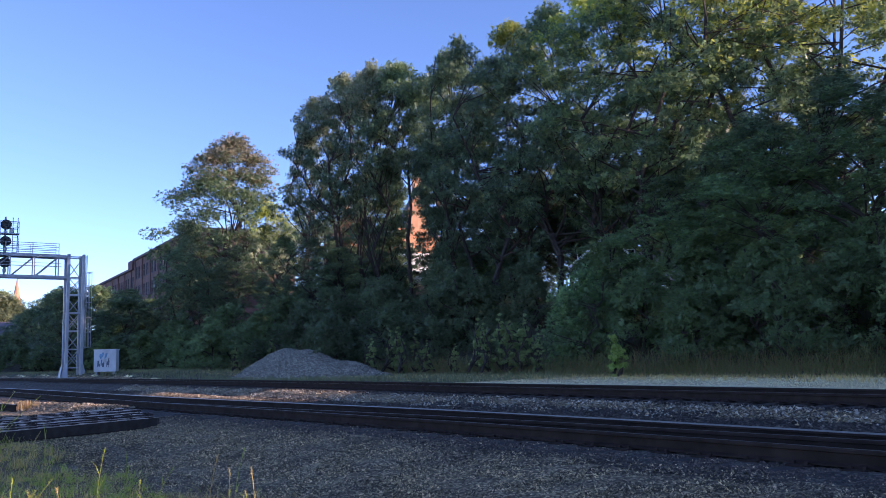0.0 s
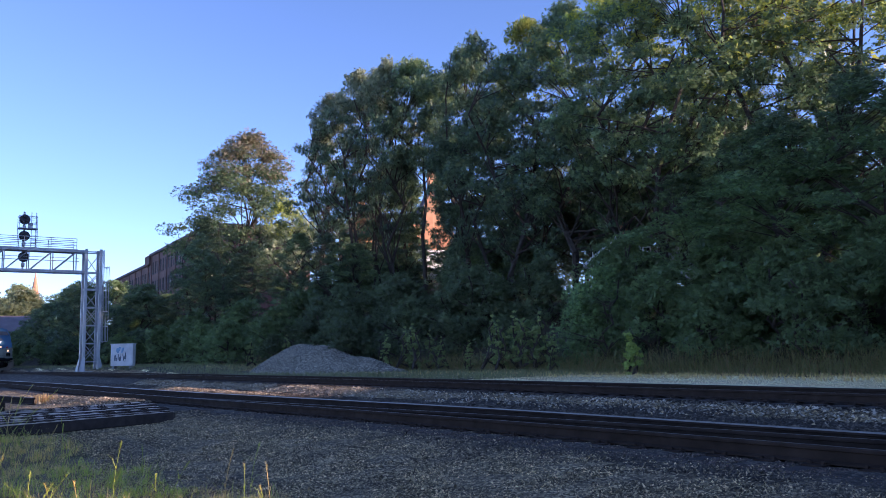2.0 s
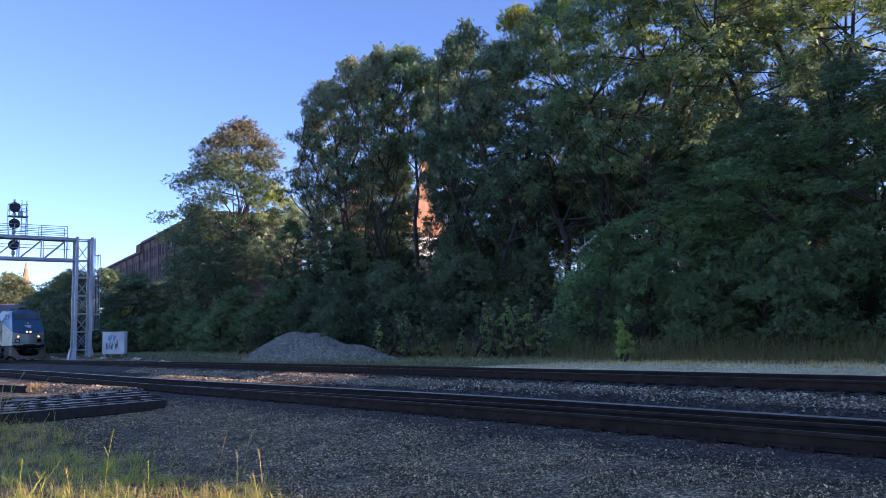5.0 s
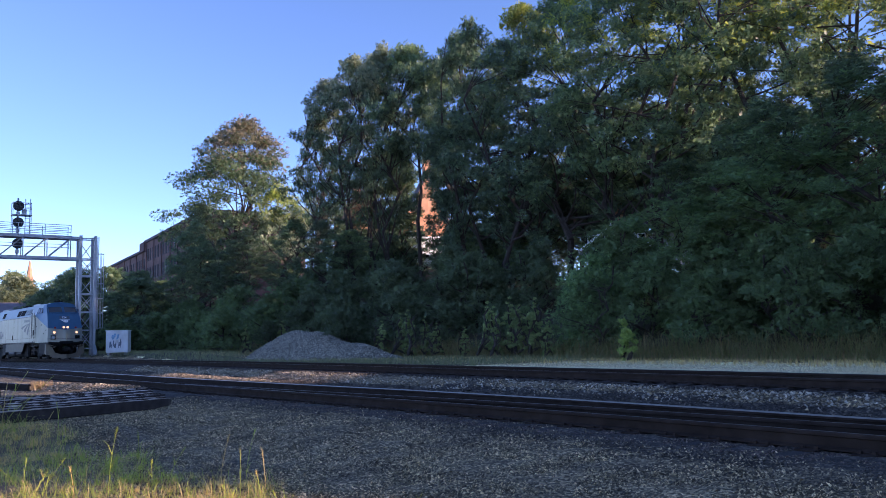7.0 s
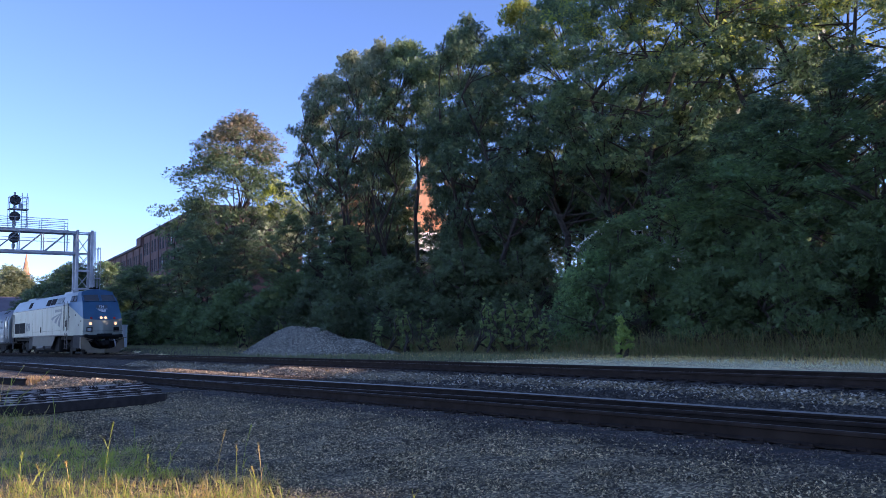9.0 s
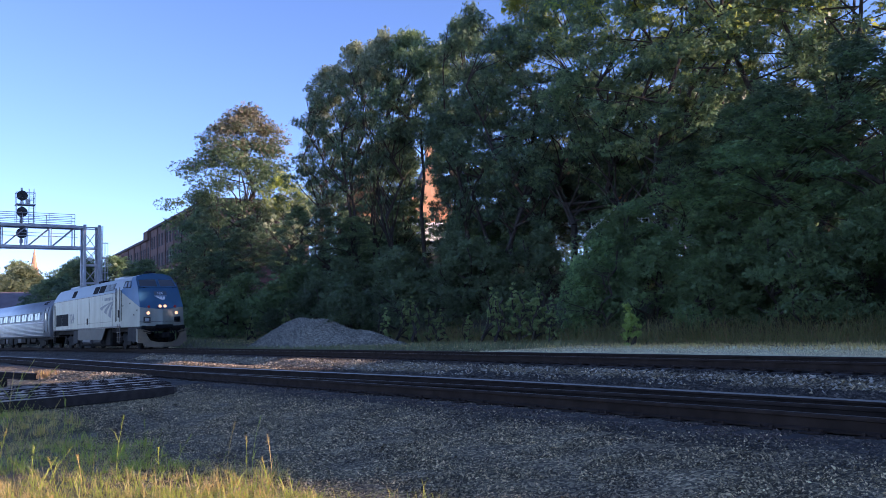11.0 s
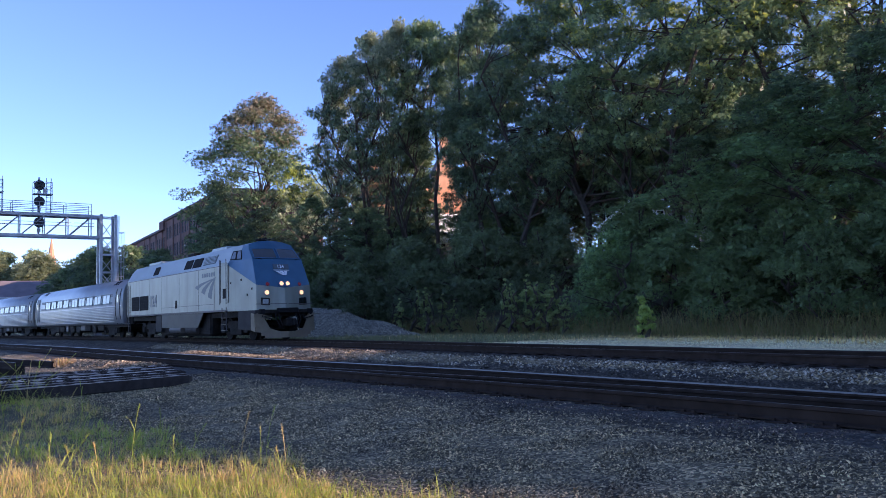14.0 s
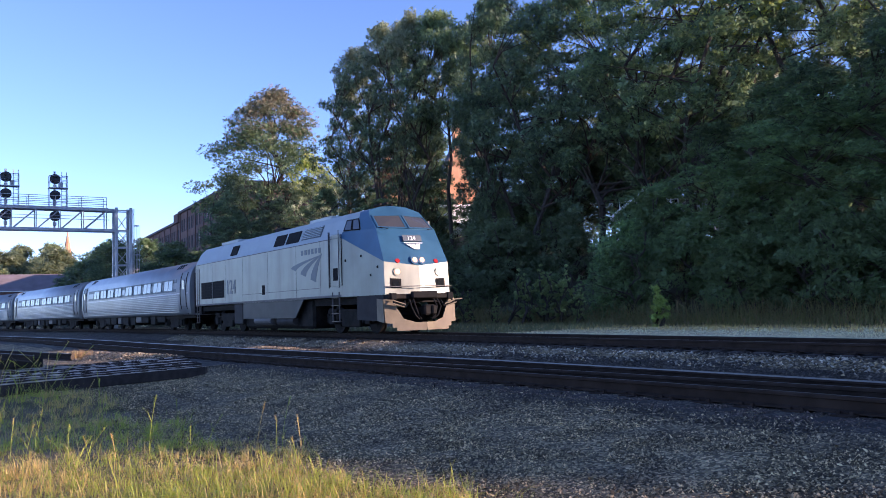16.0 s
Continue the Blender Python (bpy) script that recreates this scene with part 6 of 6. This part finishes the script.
def grass_cover():
    r = np.random.default_rng(77)
    # verge in front of the camera: tufts, loose blades and a mat of dead stems
    def verge_edge(x):
        return 3.35 - 0.10 * np.maximum(-x - 6.5, 0) + 0.25 * np.sin(x * 2.1) + 0.15 * np.sin(x * 5.3)

    def verge(n, power, thin_far):
        x = -2.6 - 15.5 * r.random(n) ** 1.5
        y = -0.6 + (verge_edge(x) + 0.6) * r.random(n) ** power
        k = r.random(n) < np.where(x < y - 10.4, thin_far, 1.0) * smoothstep(-2.4, -4.2, x + r.normal(0, 0.2, n)) * smoothstep(-0.7, 0.3, y + r.normal(0, 0.15, n))
        return x[k], y[k]

    tx, ty = verge(3200, 0.8, 0.5)
    lush = 0.5 + 0.5 * np.sin(tx * 1.9 + 2.0 * np.sin(ty * 1.3)) * np.sin(ty * 2.3 - 0.8 * tx)
    keep = r.random(len(tx)) < 0.25 + 0.8 * lush
    tx, ty = tx[keep], ty[keep]
    per = 26
    n = len(tx) * per
    rad = np.abs(r.normal(0, 0.055, n))
    ang = r.uniform(0, 6.28, n)
    x, y = np.repeat(tx, per) + rad * np.cos(ang), np.repeat(ty, per) + rad * np.sin(ang)
    patch = 0.5 + 0.5 * np.sin(tx * 2.9 + np.sin(ty * 3.1)) * np.sin(ty * 3.7 + 1.2 * tx)
    size = np.repeat(r.uniform(0.5, 1.1, len(tx)) * (0.6 + 0.75 * patch), per)
    p = np.stack([x, y, ground_z(x, y) - 0.01], -1)
    v, q = blades(p, r.uniform(0.05, 0.19, n) * size, r.uniform(0.0016, 0.0042, n), 0.3 + 2.2 * r.random(n) ** 1.6, 3)
    kind = np.repeat(np.sin(tx * 1.3 + 0.4) + np.sin(tx * 0.7 + ty * 2.2) + r.normal(0, 0.8, len(tx)), per)
    ids = (kind > 0.35).astype(int)
    tagged(new("verge_grass", np_mesh("verge_grass", v, q, [GRASS_GREEN, GRASS_DRY], np.concatenate([ids, ids]))), "unmown verge of tufted green and dry grass", "grass", kind="stuff")
    x, y = verge(38000, 0.9, 0.4)
    n = len(x)
    p = np.stack([x, y, ground_z(x, y) - 0.005], -1)
    v, q = blades(p, r.uniform(0.04, 0.12, n), r.uniform(0.0015, 0.0035, n), r.uniform(0.8, 2.2, n), 4)
    ids = r.choice([0, 1, 2], n, p=[0.42, 0.38, 0.2])
    tagged(new("dead_grass", np_mesh("dead_grass", v, q, [LITTER, GRASS_DRY, GRASS_GREEN], np.concatenate([ids, ids]))), "mat of dead brown and straw-coloured stems", "grass", kind="stuff")
    # the verge goes on round and behind the standpoint
    m = 1300
    tx, ty = r.uniform(-16, 9, m), r.uniform(-9, 3, m)
    k = (tx > -2.7) | (ty < -0.5)
    x, y = np.repeat(tx[k], 10) + r.normal(0, 0.08, 10 * k.sum()), np.repeat(ty[k], 10) + r.normal(0, 0.08, 10 * k.sum())
    k = y < verge_edge(np.minimum(x, -6.5))
    x, y = x[k], y[k]
    n = len(x)
    v, q = blades(np.stack([x, y, ground_z(x, y) - 0.01], -1), r.uniform(0.06, 0.2, n), r.uniform(0.003, 0.006, n), r.uniform(0.3, 1.6, n), 14)
    ids = (r.random(n) < 0.5).astype(int)
    tagged(new("rough_grass", np_mesh("rough_grass", v, q, [GRASS_GREEN, GRASS_DRY], np.concatenate([ids, ids]))), "rough tufted grass on the verge", "grass", kind="stuff")
    # long wispy blades that rise above the rest
    x, y = verge(11000, 0.8, 0.35)
    n = len(x)
    p = np.stack([x, y, ground_z(x, y)], -1)
    v, q = blades(p, r.uniform(0.12, 0.34, n), r.uniform(0.0016, 0.0036, n), r.uniform(0.3, 2.3, n), 5)
    ids = (r.random(n) < 0.33).astype(int)
    tagged(new("wispy_grass", np_mesh("wispy_grass", v, q, [GRASS_GREEN, GRASS_DRY], np.concatenate([ids, ids]))), "long thin arching grass blades", "grass", kind="stuff")
    rr = random.Random(19)
    spots = [(-12.6, 2.0, 0.62), (-9.6, 2.55, 0.52), (-8.2, 2.3, 0.40), (-7.9, 3.05, 0.42), (-7.4, 3.1, 0.48), (-9.2, 1.35, 0.45), (-10.4, 1.2, 0.55), (-11.2, 0.9, 0.6), (-8.6, 1.7, 0.38), (-7.0, 2.9, 0.35), (-13.6, 1.4, 0.7), (-14.6, 1.6, 0.75), (-15.2, 1.9, 0.7), (-10.8, 1.9, 0.45), (-6.4, 2.8, 0.3), (-9.9, 0.9, 0.5), (-14.2, 1.1, 0.8)]
    spots += [(-14.2 - rr.random() * 2.2, 1.0 + rr.random() * 1.3, rr.uniform(0.5, 0.95)) for _ in range(14)]
    spots += [(-10.2 + rr.random() * 4.0, 0.6 + rr.random() * 2.2, rr.uniform(0.22, 0.5)) for _ in range(9)]
    for i, (x, y, h, turn) in enumerate(((-13.5, 2.44, 0.60, 180), (-8.9, 2.07, 0.70, 0), (-8.4, 3.03, 0.56, 0), (-8.5, 3.34, 0.58, 0), (-8.8, 2.62, 0.40, 90))):
        stalk("grass_stalk", x, y, h, 0.45, 40 + i, GRASS_GREEN if i != 2 else GRASS_DRY, turn)
    for i, (x, y, h) in enumerate(spots):
        stalk("grass_stalk", x, y, h, rr.uniform(0.1, 0.45) if i < 17 else rr.uniform(0.3, 0.9), 60 + i, GRASS_GREEN if i % 4 else GRASS_DRY)
    # weeds between the service road and the bank
    n = 25000
    x = -62 + 58 * r.random(n) ** 0.75
    vv = 24.8 + r.normal(0, 0.9, n)
    y = vv + line_y(x) - 14.168
    p = np.stack([x, y, ground_z(x, y) - 0.02], -1)
    v, q = blades(p, r.uniform(0.1, 0.35, n) + 1.15 * r.random(n) ** 1.6 * smoothstep(23.4, 25.2, vv), r.uniform(0.004, 0.009, n), r.uniform(0.2, 2.4, n), 8)
    ids = (r.random(n) < np.where(vv < 24.0, 0.3, 0.15)).astype(int)
    tagged(new("bank_weeds", np_mesh("bank_weeds", v, q, [WEED_GREEN, LITTER], np.concatenate([ids, ids]))), "tall grass and weeds at the foot of the bank", "weeds", kind="stuff")
    n = 17000
    x = -120 + 97 * r.random(n) ** 0.6
    y = line_y(x) + 2.5 + 8.0 * r.random(n) ** 1.2
    k = np.hypot((x + 44.2) / 9.5, (y - 21.6) / 4.0) > 0.9
    x, y = x[k], y[k]
    p = np.stack([x, y, ground_z(x, y) - 0.02], -1)
    v, q = blades(p, r.uniform(0.05, 0.28, len(x)), r.uniform(0.008, 0.022, len(x)), r.uniform(0.05, 0.6, len(x)), 9)
    tagged(new("lineside_grass", np_mesh("lineside_grass", v, q, [LINE_GRASS])), "rough grass beside the running line", "grass", kind="stuff")
    n = 10000
    x = -60 + 54 * r.random(n) ** 0.85
    vv = 23.6 - 3.6 * r.random(n) ** 1.8
    y = vv + line_y(x) - 14.168
    p = np.stack([x, y, ground_z(x, y) - 0.01], -1)
    v, q = blades(p, r.uniform(0.04, 0.16, n), r.uniform(0.006, 0.014, n), r.uniform(0.3, 1.4, n), 10)
    ids = (r.random(n) < 0.75).astype(int)
    tagged(new("roadside_grass", np_mesh("roadside_grass", v, q, [LITTER, GRASS_DRY], np.concatenate([ids, ids]))), "short dry grass along the gravel road", "grass", kind="stuff")
    # straw-coloured tufts and pale stones on the gravel road
    n = 6000
    x = -46 + 44 * r.random(n) ** 0.8
    vv = 18.0 + 5.2 * r.random(n)
    y = vv + line_y(x) - 14.168
    v, f_ = stones(np.stack([x, y, ground_z(x, y) + 0.015], -1), r.uniform(0.010, 0.026, n), 61)
    tagged(new("road_stone", np_mesh("road_stone", v, f_, [ROAD_STONE, PALE_STONE], np.repeat(r.random(n) < 0.08, 3))), "pale loose stones on the gravel road", "gravel", kind="stuff")
    # dry weed by the end of the loose rails
    for x, y, h in ((-27.4, 4.35, 0.34), (-28.0, 4.5, 0.28)):
        m = 150
        a, d = r.uniform(0, 6.28, m), np.abs(r.normal(0, 0.3, m))
        p = np.stack([x + d * np.cos(a), y + d * np.sin(a), np.full(m, float(ground_z(x, y)))], -1)
        v, q = blades(p, r.uniform(0.4, 1.0, m) * h, r.uniform(0.004, 0.009, m), r.uniform(0.1, 0.8, m), int(-x * 10))
        tagged(new("dry_weed", np_mesh("dry_weed", v, q, [LITTER, GRASS_DRY], np.concatenate([r.random(m) < 0.12] * 2))), "dry brown weeds beside stacked ties", "weeds", kind="stuff")
    # single plants that stand out at the foot of the bank
    sap = tree_parts(71, 1.3, 0.36, 0.06, 34, 900, [LEAF_LIME], 0.11, clump=(0.10, 0.18), trunk_r=0.02, narrow=0.55)
    t = thing("sapling", pose(-21.2, 22.7, ground_at(-21.2, 22.7)), "small bright yellow-green sapling at the road's edge", "sapling")
    part("stem", sap[0], None, t)
    part("foliage", sap[1], None, t)
    big = tree_parts(72, 4.0, 2.3, 0.3, 60, 5000, [LEAF_GREEN, LEAF_LIME], 0.24, clump=(0.5, 0.9), trunk_r=0.08, stems=2, narrow=0.6)
    t = thing("shrub", pose(-27.2, 27.3, ground_at(-27.2, 27.3)), "large pale green shrub at the foot of the bank", "shrub", "shrubs on the bank")
    part("stem", big[0], None, t)
    part("foliage", big[1], None, t)
    tall = tree_parts(73, 2.3, 0.46, 0.15, 34, 900, [WEED_LEAF], 0.12, clump=(0.07, 0.16), trunk_r=0.012, stems=2, narrow=0.7)
    for x, y, s in ((-39.8, 23.4, 0.8), (-38.6, 23.9, 0.95), (-37.4, 23.6, 1.0), (-36.5, 24.1, 0.85), (-35.2, 23.9, 0.7), (-31.4, 24.3, 1.05), (-30.6, 24.0, 0.95), (-30.0, 24.5, 1.1), (-29.0, 24.2, 0.95), (-28.3, 24.5, 1.05), (-27.2, 24.3, 0.7), (-33.2, 24.2, 0.6), (-51, 22.5, 0.9), (-56, 22, 0.8)):
        t = thing("weed_clump", pose(x, y, ground_at(x, y), 0, 0, x * 50) @ Matrix.Diagonal((s, s, s, 1)), "leafy weed clump at the foot of the bank", "weed", "weed clumps")
        tagged(part("stem", tall[0], None, t), kind="stuff")
        part("foliage", tall[1], None, t)


gravel_cover()
grass_cover()

# ---------------------------------------------------------------- unseen trees along the bank, added to block the low sun
def shade_trees():
    """Tall unseen trees, added to keep the yard in shade; leaves left out where sun gets through."""
    r, rnd = np.random.default_rng(90), random.Random(90)
    ta, te = 1 / math.tan(radians(SUN_AZ)), math.tan(radians(SUN_EL)) / math.sin(radians(SUN_AZ))

    def cast(p):
        return np.stack([p[:, 0] + (40 - p[:, 1]) * ta, p[:, 2] + (40 - p[:, 1]) * te], -1)

    # sunlit spots: middle, half width along the bank, half height
    lit = [((-22.7, 14.6, 3.9), 4.4, 4.0), ((-30.5, 10.2, -0.1), 1.4, 0.7), ((-27.5, 5.0, 0.0), 4.2, 0.5), ((-2.6, 1.3, 1.2), 7.9, 2.9)]
    holes = [(cast(np.array([c]))[0], a, b) for c, a, b in lit]
    for i in range(30):
        x, y = -9 + i * 2.9 + rnd.uniform(-1, 1), 37 + 5.5 * (i % 2) + rnd.uniform(-1, 1)
        h = rnd.uniform(8.5, 11.5) if x < 3 else rnd.uniform(15.0, 18.0)
        hit = cast(np.array([[x, y, 12.0]]))[0]
        if any(abs(hit[0] - hc[0]) < 1.3 for hc, a, b in holes):
            x += 2.0
        if 34.6 < hit[0] < 52:
            h = 12.2 - (40 - y) * te - ground_at(x, y)
        wood, _ = tree_parts(200 + i, h, 4.0, 3.0, 20, 60, [LEAF], 0.3, trunk_r=0.12)
        n = 1400
        u = r.random(n)
        ang, rad = r.uniform(0, 6.28, n), 4.6 * np.sqrt(r.random(n))
        z = 0.3 + (h - 0.3) * u
        taper = np.clip(1.25 - 0.55 * u, 0.3, 1)
        c = np.stack([rad * np.cos(ang) * taper, rad * np.sin(ang) * taper, z], -1)
        v, q = leaves(c, np.full(n, 0.05), np.ones(n, int), 1.35, 300 + i)
        g = ground_at(x, y)
        at = cast(v.reshape(-1, 4, 3).mean(1) + np.array([x, y, g]))
        keep = np.ones(n, bool)
        for hc, a, b in holes:
            keep &= (((at[:, 0] - hc[0]) / (a + 0.35)) ** 4 + ((at[:, 1] - hc[1]) / (b + 0.35)) ** 4) > 1
        v = v.reshape(-1, 4, 3)[keep].reshape(-1, 3)
        q = np.arange(len(v)).reshape(-1, 4)
        t = thing("tree", pose(x, y, g), "unseen tall dense tree added along the bank to block the sun", "tree", "trees on the bank")
        part("trunk", wood, None, t)
        part("crown", np_mesh("crown", v, q, [LEAF_FAR]), None, t)


shade_trees()


# ---------------------------------------------------------------- what moves
def run(t):
    """Where the locomotive's rear face stands along the line, in metres, at t seconds."""
    u = (max(t, 3.5) - 11) / 5
    s = -67.896 + 24.949 * u - 1.102 * u**2 + 0.250 * u**3 + 0.596 * u**4
    return s + min(t - 3.5, 0) * 4.75


def on_line(x, a, b):
    """Pose of a vehicle whose origin is at x and whose trucks stand a and b metres ahead of it."""
    ya, yb = float(line_y(x + a)), float(line_y(x + b))
    turn = math.atan2(yb - ya, b - a)
    return pose(x, ya - math.tan(turn) * a, 0.0, 0, 0, math.degrees(turn))


def motions():
    times = [i * 0.5 for i in range(33)]
    walk(LOCO, [(t, on_line(run(t), 3.55, 16.55)) for t in times])
    for i, car in enumerate(CARS):
        walk(car, [(t, on_line(run(t) - 0.98 - CAR_LEN - 26.0 * i, 4.1, CAR_LEN - 4.1)) for t in times])
    for vehicle in (LOCO, *CARS):
        r = 0.51 if vehicle is LOCO else 0.457
        for w in [o for o in vehicle.children_recursive if o.name.startswith("wheelset")]:
            at = w.location.copy()
            rows = []
            for i in range(161):
                t = i * 0.1
                rows.append((t, Matrix.Translation(at) @ Matrix.Rotation((run(t) - run(0)) / r, 4, "Y")))
            walk(w, rows)


motions()
